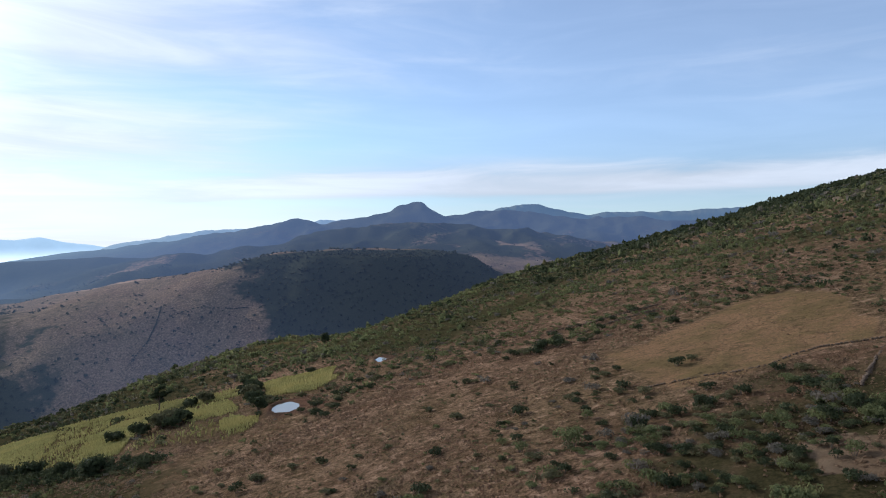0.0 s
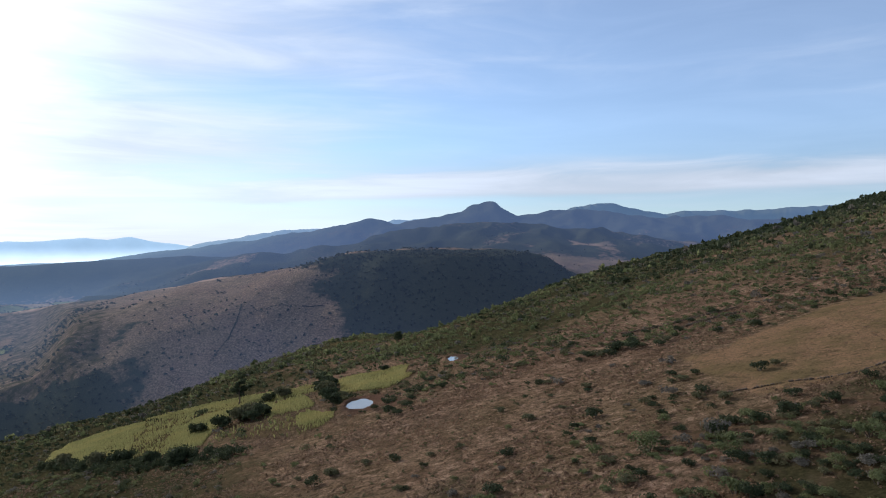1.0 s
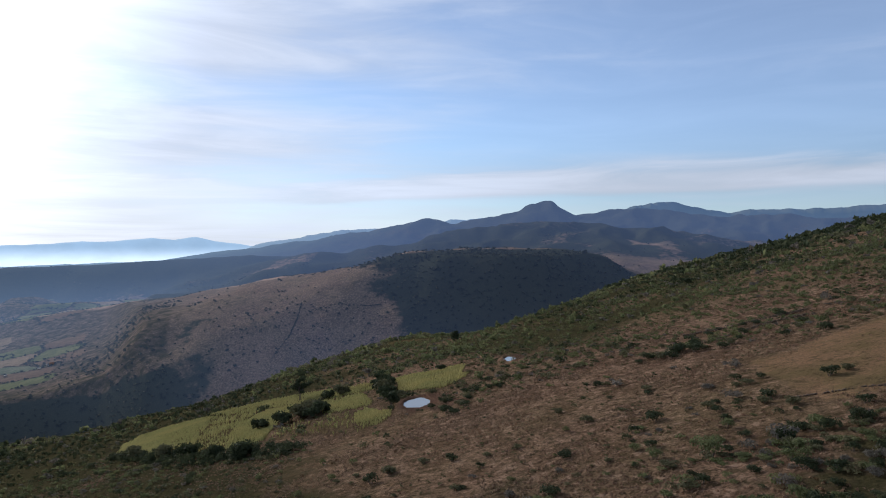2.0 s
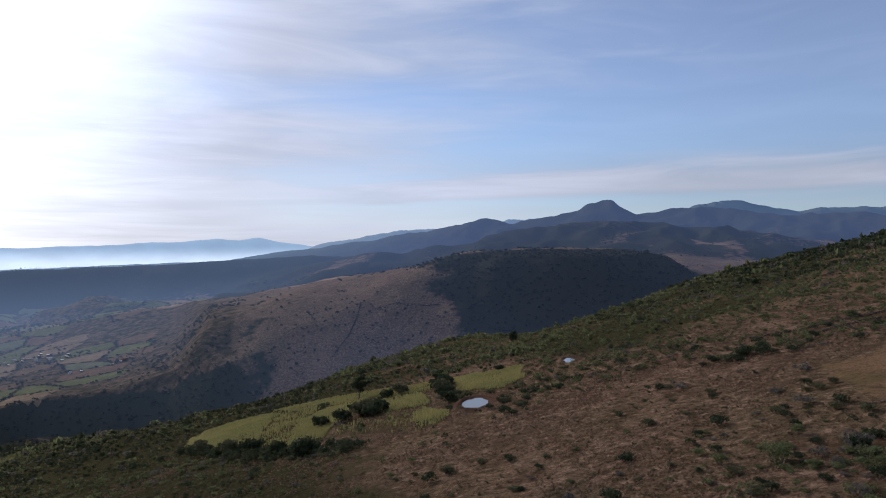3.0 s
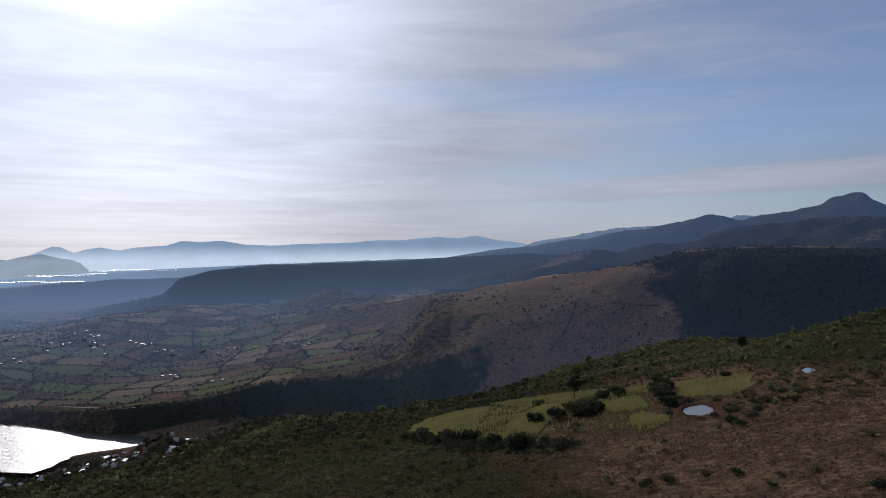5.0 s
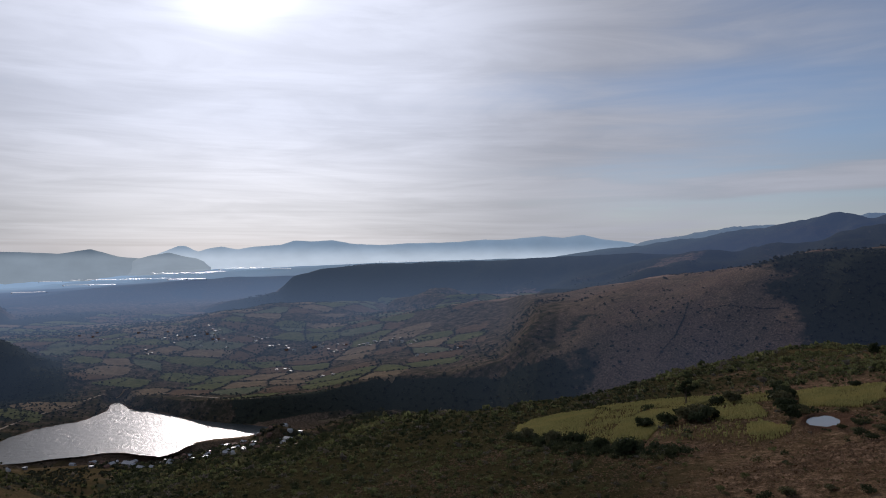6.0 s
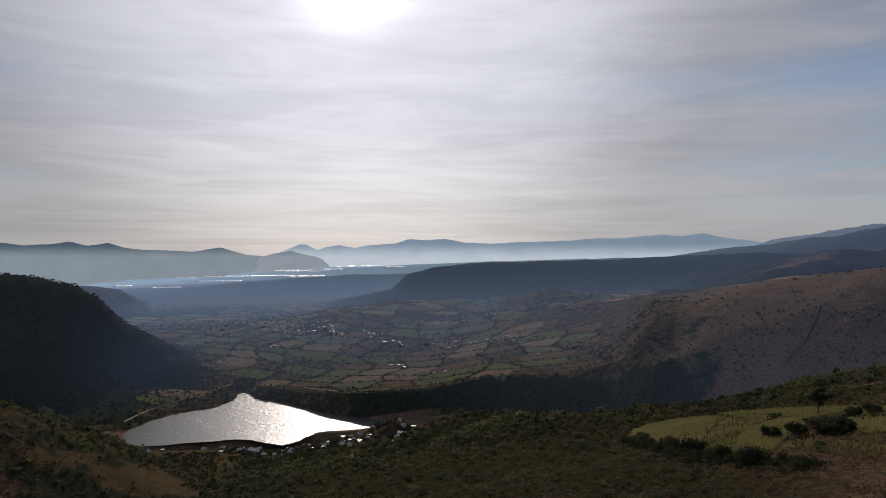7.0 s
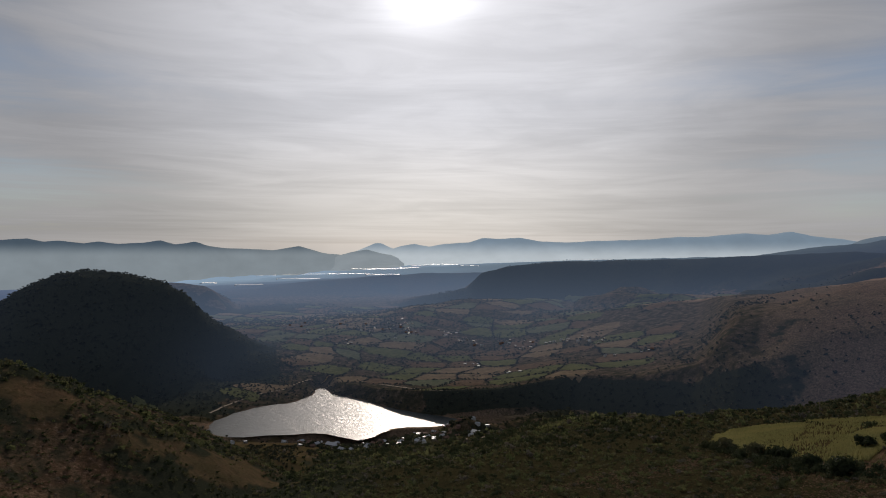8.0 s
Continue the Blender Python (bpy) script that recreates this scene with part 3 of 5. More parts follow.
MEADOW = [(41, 197), (54, 198), (68, 208), (92, 226), (110, 226), (111, 205), (98, 157), (89, 144), (76, 144), (59, 145), (46, 147), (42, 162)]
FIELD_RINGS = [
    [(-83, 326), (-49, 317), (-42, 280), (-47, 266), (-69, 278)],
    [(-193, 352), (-164, 353), (-133, 347), (-104, 333), (-87, 328), (-85, 315), (-88, 304), (-110, 306), (-138, 319), (-167, 331)],
    [(-191, 273), (-207, 299), (-215, 327), (-210, 345), (-183, 339), (-163, 294), (-150, 263), (-149, 246), (-164, 252)],
    [(-122, 234), (-136, 267), (-144, 297), (-140, 316), (-121, 310), (-117, 289), (-121, 283), (-115, 262), (-106, 235), (-112, 230)],
    [(-115, 298), (-105, 302), (-90, 300), (-76, 263), (-91, 262), (-105, 279)],
    [(-79, 249), (-76, 257), (-64, 241), (-60, 229), (-63, 219), (-70, 225)]]
FALLOW = [(-150, 263), (-163, 294), (-183, 339), (-162, 333), (-146, 319), (-144, 297), (-136, 267), (-122, 234), (-140, 239)]
LOWER_FALLOW = [(-112, 262), (-90, 262), (-78, 258), (-66, 232), (-66, 215), (-84, 222), (-104, 236)]
PASTURE = [(-905, 284), (-882, 362), (-806, 384), (-722, 322), (-640, 292), (-560, 235), (-640, 215), (-790, 240)]
BARE = [[(-420, 24), (-405, 55), (-388, 44), (-376, 26), (-395, 18)], [(-376, 66), (-392, 102), (-380, 98), (-362, 74)], [(-368, 94), (-405, 117), (-450, 153), (-409, 159), (-373, 170), (-362, 130), (-354, 96)],
        [(-170, 604), (-128, 560), (-84, 486), (-76, 474), (-116, 528), (-150, 568)]]


TRACK = [(165, 340), (152, 320), (144, 278), (142, 254), (138, 230)]
ERODED = [[(122, 241), (130, 231), (114, 202), (106, 206), (112, 222)], [(50, 100), (61, 96), (55, 83), (46, 88)]]


def worn_ground(x, y):
    """The footpath and the eroded pink banks on the hillside, 0 to 1."""
    v = 0.55 * (1 - step(nearest(x, y, TRACK)[0], 0.6, 1.8))
    for ring in ERODED:
        v = np.maximum(v, 0.5 * soft_inside(x, y, ring, 5.0))
    return v


def crest_wood(x, y):
    """The dark wood along the crest of the near hill, 0 to 1."""
    a = np.degrees(np.arctan2(-x, y))
    return (1 - step(nearest(x, y, SHOULDER)[0] + 25 * fbm(x, y, 60.0, 3, 66), 45, 85)) * step(-a, 8, 12) * (1 - step(-a, 34, 40))


def thicket(x, y):
    """Tall dense scrub low on the slope, 0 to 1."""
    return np.maximum(1 - step(np.hypot((x - 37) / 19, (y - 114) / 15) + 0.5 * fbm(x, y, 14.0, 3, 68), 0.6, 1.1), 1 - step(np.hypot((x - 62) / 9, (y - 112) / 22) + 0.5 * fbm(x, y, 14.0, 3, 69), 0.5, 1.1))


def soft_inside(x, y, ring, ragged):
    """1 inside a ring, falling to 0 over an uneven edge."""
    d = nearest(x, y, list(ring) + [ring[0]])[0]
    d = np.where(inside(x, y, ring), -d, d) + ragged * fbm(x, y, 11.0, 3, 211)
    return 1 - step(d, -0.8, 0.8)


def tilth_of(x, y):
    """Meadow, tilled ground and mud, 0 to 1 each, on the near hillside."""
    out = [np.zeros(x.shape) for _ in range(3)]
    m = np.hypot(x, y) < 980
    u, v = x[m], y[m]
    layers = [np.zeros(u.shape) for _ in range(3)]
    layers[0] = soft_inside(u, v, MEADOW, 4.0)
    for ring in BARE[:3]:
        layers[0] = np.maximum(layers[0], 0.55 * soft_inside(u, v, ring, 10.0))
    for ring in FIELD_RINGS + [FALLOW, BARE[3]]:
        layers[1] = np.maximum(layers[1], soft_inside(u, v, ring, 1.5))
    layers[1] = np.maximum(layers[1], 0.6 * soft_inside(u, v, LOWER_FALLOW, 3.0))
    layers[1] = np.maximum(layers[1], 0.8 * soft_inside(u, v, PASTURE, 25.0))
    for cx, cy, across, along, level in PONDS:
        e = np.hypot((u - cx - 1.5) / across, (v - cy) / along) + 0.25 * fbm(u, v, 9.0, 3, 213)
        layers[2] = np.maximum(layers[2], 1 - step(e, 1.35, 1.75))
    layers[2] = np.maximum(layers[2], 0.8 * soft_inside(u, v, [(-50, 259), (-39, 241), (-33, 228), (-40, 220), (-48, 230)], 3.0))
    for o, l in zip(out, layers):
        o[m] = l
    return out


def build_land():
    turns = np.concatenate([np.arange(-38, 94, 0.18), np.arange(94, 320, 3.0)])
    away = np.concatenate([[0.0], np.geomspace(0.5, 66, 12), np.geomspace(70, 870, 175), np.geomspace(874, 1200, 80), np.geomspace(1212, 4965, 130)])
    a, r = np.meshgrid(np.radians(turns), away, indexing="ij")
    x, y = -np.sin(a) * r, np.cos(a) * r
    z = ground(x, y)
    rows, cols = x.shape
    verts = np.stack([x, y, z], -1).reshape(-1, 3)
    i, j = np.meshgrid(np.arange(rows), np.arange(cols - 1), indexing="ij")
    k = (i + 1) % rows
    faces = np.stack([i * cols + j, i * cols + j + 1, k * cols + j + 1, k * cols + j], -1).reshape(-1, 4)[:, ::-1]
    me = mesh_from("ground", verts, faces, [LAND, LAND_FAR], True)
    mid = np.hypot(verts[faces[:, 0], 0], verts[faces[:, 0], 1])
    # beyond 640 m the land takes the material with painted haze
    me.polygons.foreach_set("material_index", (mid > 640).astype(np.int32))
    green, wood, soil = cover_of(x, y, z)
    data = np.stack([green, wood, soil, np.ones_like(green)], -1).astype(np.float32)
    me.attributes.new("cover", "FLOAT_COLOR", "POINT").data.foreach_set("color", data.ravel())
    data = np.stack(tilth_of(x, y) + [np.ones_like(green)], -1).astype(np.float32)
    me.attributes.new("tilth", "FLOAT_COLOR", "POINT").data.foreach_set("color", data.ravel())
    tagged(new("ground", me), "rolling land of dry brown grass, green scrub and wooded hillsides", "ground", kind="structure")


build_land()


def water_sheet(name, ring, level, material, label):
    bm = bmesh.new()
    f = bm.faces.new([bm.verts.new((x, y, level)) for x, y in ring])
    if f.normal.z < 0 or f.calc_area() and sum(p[0] * q[1] - q[0] * p[1] for p, q in zip(ring, ring[1:] + ring[:1])) < 0:
        f.normal_flip()
    me = bpy.data.meshes.new(name)
    bm.to_mesh(me), bm.free()
    me.materials.append(material)
    tagged(new(name, me), label, "water", kind="structure")


def grown(ring, by):
    cx, cy = sum(p[0] for p in ring) / len(ring), sum(p[1] for p in ring) / len(ring)
    return [(cx + (x - cx) * by, cy + (y - cy) * by) for x, y in ring]


water_sheet("lake_water", grown(LAKE, 1.05), 0.0, LAKE_WATER, "calm reservoir glittering silver under the low sun")
for cx, cy, across, along, level in PONDS:
    ring = [(cx + across * 1.15 * (1 + 0.12 * math.sin(3 * a + cx) + 0.07 * math.sin(5 * a)) * math.cos(a), cy + along * 1.15 * (1 + 0.08 * math.sin(2 * a + 1)) * math.sin(a)) for a in [i * math.tau / 48 for i in range(48)]]
    water_sheet("pond_water", ring, level - 0.15, POND_WATER, "small pale farm pond in a muddy scooped bowl")

# ------------------------------------------------------------------ distant mountains, a backdrop at the edge of the plain


# haze and the fog at the foot are painted as emission by height
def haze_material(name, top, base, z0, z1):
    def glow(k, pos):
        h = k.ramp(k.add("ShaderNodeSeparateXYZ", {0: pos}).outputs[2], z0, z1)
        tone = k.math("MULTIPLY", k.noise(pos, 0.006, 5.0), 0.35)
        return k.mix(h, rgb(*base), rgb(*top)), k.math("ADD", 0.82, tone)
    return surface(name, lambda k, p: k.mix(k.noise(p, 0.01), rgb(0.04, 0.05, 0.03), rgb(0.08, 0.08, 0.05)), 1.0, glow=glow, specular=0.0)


def mountain_range(rows, material, label, away, seed, rough=0.24):
    """A range whose crest runs through rows of (degrees left, degrees up)."""
    rows = sorted(rows)
    a = np.arange(rows[0][0], rows[-1][0], 0.06)
    up = np.interp(a, [p[0] for p in rows], [p[1] for p in rows])
    up = np.convolve(np.pad(up, 2, "edge"), np.ones(5) / 5, "valid") + rough * fbm(a * 100, a * 0, 190.0, 6, seed)
    verts = []
    depth = np.linspace(0, 1, 14)
    for s in depth:
        r = away - 330 * (1 - s) + 25 * fbm(a * 80, a * 0 + s * 200, 120.0, 3, seed + 3) * (1 - s)
        top = EYE[2] + away * np.tan(np.radians(up))
        foot = ground(-np.sin(np.radians(a)) * (away - 330), np.cos(np.radians(a)) * (away - 330)) - 15
        z = foot + (top - foot) * s ** 1.3
        verts.append(np.stack([-np.sin(np.radians(a)) * r, np.cos(np.radians(a)) * r, z], -1))
    verts.append(np.stack([-np.sin(np.radians(a)) * (away + 60), np.cos(np.radians(a)) * (away + 60), foot], -1))
    v = np.concatenate(verts)
    n_a, n_d = len(a), len(verts)
    i, j = np.meshgrid(np.arange(n_d - 1), np.arange(n_a - 1), indexing="ij")
    f = np.stack([i * n_a + j, (i + 1) * n_a + j, (i + 1) * n_a + j + 1, i * n_a + j + 1], -1).reshape(-1, 4)
    tagged(new("backdrop_mountains", mesh_from("backdrop_mountains", v, f, material, True)), label, "mountains", kind="structure")


BLUE_NEAR = haze_material("blue_haze_mountain", (0.065, 0.105, 0.185), (0.10, 0.15, 0.23), 230, 480)
BLUE_PALE = haze_material("pale_haze_mountain", (0.17, 0.24, 0.36), (0.24, 0.32, 0.42), 230, 420)
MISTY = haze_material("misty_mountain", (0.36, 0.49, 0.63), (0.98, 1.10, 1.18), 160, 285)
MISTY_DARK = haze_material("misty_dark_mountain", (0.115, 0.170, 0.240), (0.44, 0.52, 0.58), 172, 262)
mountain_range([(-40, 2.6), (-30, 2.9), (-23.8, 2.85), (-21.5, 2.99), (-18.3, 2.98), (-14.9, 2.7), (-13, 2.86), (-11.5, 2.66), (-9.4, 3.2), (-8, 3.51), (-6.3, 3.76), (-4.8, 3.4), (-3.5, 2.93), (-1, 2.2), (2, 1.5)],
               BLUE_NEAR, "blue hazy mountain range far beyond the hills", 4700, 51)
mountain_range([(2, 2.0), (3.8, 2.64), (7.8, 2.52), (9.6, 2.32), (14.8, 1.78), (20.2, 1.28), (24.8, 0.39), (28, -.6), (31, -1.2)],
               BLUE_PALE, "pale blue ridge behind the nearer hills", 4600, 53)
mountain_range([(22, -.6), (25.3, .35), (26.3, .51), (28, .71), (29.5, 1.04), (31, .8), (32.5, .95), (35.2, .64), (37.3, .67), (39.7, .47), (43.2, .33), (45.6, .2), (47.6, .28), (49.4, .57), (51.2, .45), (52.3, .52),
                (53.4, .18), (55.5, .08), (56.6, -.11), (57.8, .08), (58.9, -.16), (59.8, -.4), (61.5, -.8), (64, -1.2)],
               MISTY, "misty blue mountains beyond the plain, white fog painted at their foot", 4850, 55, 0.05)
mountain_range([(63.4, -1.0), (62.4, -.5), (61.5, -.12), (60.9, .14), (60.4, .12), (59.8, -.2), (59, -.5), (58, -.9)], MISTY, "pale cone-shaped hill far off in painted mist", 4900, 61, 0.03)
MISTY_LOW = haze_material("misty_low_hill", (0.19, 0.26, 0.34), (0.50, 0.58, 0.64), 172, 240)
mountain_range([(64.6, -1.4), (63.8, -.85), (62.9, -.6), (61.6, -.36), (60.7, -.6), (59.6, -.84), (58.6, -1.3)], MISTY_LOW, "low grey-blue hill in painted mist on the plain", 4700, 63, 0.03)
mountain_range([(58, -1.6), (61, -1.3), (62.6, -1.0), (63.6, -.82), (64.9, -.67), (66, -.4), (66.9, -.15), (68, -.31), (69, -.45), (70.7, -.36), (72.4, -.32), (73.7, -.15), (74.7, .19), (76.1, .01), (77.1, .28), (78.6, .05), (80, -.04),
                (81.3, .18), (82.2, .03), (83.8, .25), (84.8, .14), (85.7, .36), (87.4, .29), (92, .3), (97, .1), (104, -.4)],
               MISTY_DARK, "grey-blue mountains beyond the plain in painted morning mist", 4750, 57, 0.05)

# ------------------------------------------------------------------ growing things


def leaf_shell(count, size, seed, tall=0.8, lobes=5):
    """Leafy clumps over a lumpy crown one metre in radius: an array of count bent quads, count x 4 x 3."""
    rng = np.random.default_rng(seed)
    ang = rng.uniform(0, math.tau, lobes)
    cen = np.stack([np.cos(ang) * rng.uniform(.25, .6, lobes), np.sin(ang) * rng.uniform(.25, .6, lobes), rng.uniform(.35, .75, lobes) * tall], -1)
    cen[0] = (0, 0, 0.62 * tall)
    rad = rng.uniform(.28, .5, lobes)
    k = rng.integers(0, lobes, count)
    d = rng.normal(size=(count, 3))
    d[:, 2] = np.abs(d[:, 2]) * 0.9 - 0.25
    d /= np.linalg.norm(d, axis=1, keepdims=True)
    c = cen[k] + d * (rad[k] * rng.uniform(.72, 1.08, count))[:, None] * (1, 1, tall)
    c[:, 2] = np.maximum(c[:, 2], 0.05)
    nrm = d + rng.normal(scale=.38, size=(count, 3))
    nrm /= np.linalg.norm(nrm, axis=1, keepdims=True)
    u = np.cross(nrm, rng.normal(size=(count, 3)))
    u /= np.linalg.norm(u, axis=1, keepdims=True)
    v = np.cross(nrm, u)
    s = size * rng.uniform(.6, 1.3, count)[:, None]
    bend = nrm * s * 0.25
    return np.stack([c - u * s - bend, c - v * s * .8, c + u * s - bend, c + v * s * .8], 1)


def sown(name, xs, ys, scale, shells, material, label, category, sink=0.1, seed=3, zs=None):
    """Many plants joined into one piece of stuff: each takes one of the shells, turned and scaled."""
    rng = np.random.default_rng(seed)
    zs = ground(xs, ys) if zs is None else zs
    turn, pick = rng.uniform(0, math.tau, len(xs)), rng.integers(0, len(shells), len(xs))
    squash = rng.uniform(.75, 1.25, len(xs))
    out = []
    for k, shell in enumerate(shells):
        m = pick == k
        c, s = np.cos(turn[m])[:, None, None], np.sin(turn[m])[:, None, None]
        sc = scale[m][:, None, None]
        X, Y, Z = shell[None, :, :, 0], shell[None, :, :, 1], shell[None, :, :, 2]
        p = np.stack([(X * c - Y * s) * sc + xs[m][:, None, None], (X * s + Y * c) * sc + ys[m][:, None, None],
                      Z * sc * squash[m][:, None, None] + (zs[m] - sink * scale[m])[:, None, None]], -1)
        out.append(p.reshape(-1, 3))
    v = np.concatenate(out)
    me = mesh_from(name, v, np.arange(len(v)).reshape(-1, 4), material)
    return tagged(new(name, me), label, category, kind="stuff")


def scattered(x0, x1, y0, y1, each, keep, seed):
    """Random plan places, about one to every `each` square metres, thinned by keep(x, y) from 0 to 1."""
    rng = np.random.default_rng(seed)
    n_all = int((x1 - x0) * (y1 - y0) / each)
    x, y = rng.uniform(x0, x1, n_all), rng.uniform(y0, y1, n_all)
    m = rng.random(n_all) < keep(x, y)
    return x[m], y[m]


def in_view(x, y, margin=3.0):
    a = np.degrees(np.arctan2(-x, y))
    return (a > -32 - margin) & (a < 88 + margin)


def in_fields(x, y):
    m = inside(x, y, FALLOW) | inside(x, y, MEADOW)
    for ring in FIELD_RINGS + BARE[3:]:
        m |= inside(x, y, ring)
    for cx, cy, across, along, level in PONDS:
        m |= np.hypot((x - cx) / across, (y - cy) / along) < 1.5
    return m


def scrub_amount(x, y):
    """How thickly scrub grows on the near hillside and the spur, 0 to 1."""
    r, a = np.hypot(x, y), np.degrees(np.arctan2(-x, y))
    d = nearest(x, y, SHOULDER)[0]
    clump = step(fbm(x, y, 34.0, 3, 61), -0.15, 0.55)
    broad = step(fbm(x, y, 110.0, 2, 63), -0.5, 0.4)
    v = 0.045 + 0.22 * clump * broad
    v = np.maximum(v, (1 - step(d, 110, 240)) * step(-a, -40, -30) * (0.35 + 0.65 * clump))
    v = np.maximum(v, (0.22 + 0.78 * clump) * step(-a, -1, 9) * (1 - step(r, 128, 165)))
    v = np.maximum(v, step(r, 215, 250) * step(-a, -14, -6) * (0.38 + 0.62 * clump))
    v = np.maximum(v, step(a, 18, 32) * step(r, 120, 190) * (0.50 + 0.50 * clump * broad))
    v = np.maximum(v, step(a, 60, 68) * (0.55 + 0.45 * clump))
    hedge = nearest(x, y, [(-186, 266), (-150, 243), (-121, 221), (-102, 211), (-86, 203)])[0]
    v = np.maximum(v, 1.0 - step(hedge, 4, 8))
    hedge = nearest(x, y, [(-88, 322), (-80, 300), (-70, 272), (-62, 262)])[0]
    v = np.maximum(v, 0.8 * (1.0 - step(hedge, 3, 6)))
    v = np.maximum(v, crest_wood(x, y))
    v = np.maximum(v, thicket(x, y)) * (1 - worn_ground(x, y))
    bare = step(fbm(x, y, 70.0, 3, 67), 0.5, 0.7) * step(a, 60, 66)
    v = v * (1 - 0.7 * bare)
    for ring in BARE[:3]:
        v = np.where(inside(x, y, ring), 0.08 * v, v)
    v = np.where(inside(x, y, PASTURE), 0.15 * v, v)
    return np.where(in_fields(x, y) | (shore(x, y) < 55), 0.0, v) * (r > 70)


NEAR_X, NEAR_Y = (-60, 75), (72, 172)          # the stretch in which shrubs are built one by one

shells_60 = [leaf_shell(140, 0.098, 100 + i, .8, 9) for i in range(6)]
shells_26 = [leaf_shell(48, 0.165, 120 + i, .8, 7) for i in range(6)]
shells_16 = [leaf_shell(20, 0.26, 130 + i) for i in range(6)]
shells_12 = [leaf_shell(9, 0.42, 140 + i) for i in range(6)]
shells_8 = [leaf_shell(8, 0.45, 160 + i, 1.0, 3) for i in range(5)]


def near_box(x, y):
    return (x > NEAR_X[0]) & (x < NEAR_X[1]) & (y > NEAR_Y[0]) & (y < NEAR_Y[1])


def grow_scrub():
    x, y = scattered(-800, 620, 10, 960, 7.0, lambda u, v: scrub_amount(u, v) * in_view(u, v) * (1 - 0.25 * step(np.hypot(u, v), 280, 340) - 0.3 * step(np.hypot(u, v), 500, 580)), 71)
    r, a = np.hypot(x, y), np.degrees(np.arctan2(-x, y))
    m = in_view(x, y) & (a < 100)
    x, y, r, a = x[m], y[m], r[m], a[m]
    z = ground(x, y)
    m = (hillside(x, y) > z - 6) | (r < 760)
    x, y, z, r, a = x[m], y[m], z[m], r[m], a[m]
    rng = np.random.default_rng(72)
    size = rng.uniform(0.55, 1.45, len(x)) * (1 + 0.9 * (rng.random(len(x)) < 0.12)) * (1 + 0.4 * step(r, 300, 600)) * (1 + 0.45 * thicket(x, y))
    kind = rng.random(len(x)) + 0.35 * fbm(x, y, 60.0, 2, 73)
    # shifts scrub to darker leaf kinds leftwards and along the crest
    darken = np.where((a > 24) | ((a < -7) & (nearest(x, y, SHOULDER)[0] < 120)), 0.28, 0.0)
    darken = np.maximum(darken, 0.9 * crest_wood(x, y))
    near = near_box(x, y)
    thin = rng.random(len(x))
    for lo, hi, shells, fuller in ((0, 190, shells_60, 1.0), (190, 340, shells_26, 1.1), (340, 560, shells_16, 1.25), (560, 1200, shells_12, 1.4)):
        for mat, klo, khi, label in ((LEAF_GREEN, -9, .50, "green leafy scrub over the dry hillside"), (LEAF_OLIVE, .50, .72, "olive thorn scrub over the dry hillside"), (LEAF_GREY, .72, .80, "grey twiggy scrub over the dry hillside"),
                                     (LEAF_DARK, .80, 9, "dark evergreen scrub over the hillside")):
            kk = kind + darken
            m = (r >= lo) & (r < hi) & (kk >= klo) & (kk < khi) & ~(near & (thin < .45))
            if m.sum() > 3:
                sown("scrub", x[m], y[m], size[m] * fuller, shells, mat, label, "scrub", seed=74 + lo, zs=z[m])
    # low reddish dry bushes
    x, y = scattered(-220, 160, 60, 330, 11.0, lambda u, v: 0.55 * step(fbm(u, v, 25.0, 2, 79), -.2, .5) * (~in_fields(u, v)) * (np.hypot(u, v) > 70), 75)
    m = in_view(x, y)
    x, y = x[m], y[m]
    sown("dry_bushes", x, y, np.random.default_rng(76).uniform(.22, .62, len(x)), shells_16, LEAF_DRY, "low dry reddish-brown bushes among the grass", "bushes")
    x, y = scattered(-220, 160, 60, 330, 9.0, lambda u, v: 0.6 * step(fbm(u, v, 18.0, 2, 179), -.1, .5) * (~in_fields(u, v)) * (np.hypot(u, v) > 70) * in_view(u, v), 175)
    sown("thorn_tufts", x, y, np.random.default_rng(176).uniform(.25, .7, len(x)), shells_16, LEAF_OLIVE, "small olive thorn tufts scattered over the slope", "bushes")


def grow_grass():
    rng = np.random.default_rng(80)
    blades = []
    for k in range(6):                                         # a low mound of leaves that arch outwards
        t = np.arange(4) * math.tau / 4 + rng.uniform(-.5, .5, 4)
        out, h, w = rng.uniform(.55, 1.0, 4), rng.uniform(.45, 1.0, 4), rng.uniform(.22, .42, 4)
        q = np.zeros((4, 4, 3))
        way, side = np.stack([np.cos(t), np.sin(t)], -1), np.stack([-np.sin(t), np.cos(t)], -1)
        q[:, 0, :2], q[:, 1, :2] = way * .08 - side * w[:, None] * .7, way * .08 + side * w[:, None] * .7
        q[:, 2, :2], q[:, 3, :2] = way * out[:, None] + side * w[:, None], way * out[:, None] - side * w[:, None]
        q[:, 0, 2], q[:, 1, 2], q[:, 2, 2], q[:, 3, 2] = h, h * .9, rng.uniform(.0, .4, 4), rng.uniform(.0, .4, 4)
        blades.append(q)
    x, y = scattered(-200, 140, 62, 330, 0.75, lambda u, v: (1 - step(np.hypot(u, v), 150, 330) * .7) * np.clip(0.45 + 1.2 * fbm(u, v, 14.0, 4, 81), .08, 1) * in_view(u, v)
                     * np.where(in_fields(u, v), 0.12 * inside(u, v, MEADOW), 1.0), 82)
    sown("grass_tufts", x, y, np.random.default_rng(83).uniform(.16, .48, len(x)) * (1 + .4 * step(np.hypot(x, y), 150, 300)), blades, GRASS, "tufts of dry straw-brown grass on the slope", "grass", sink=0.03)


# ---- shrubs built one by one


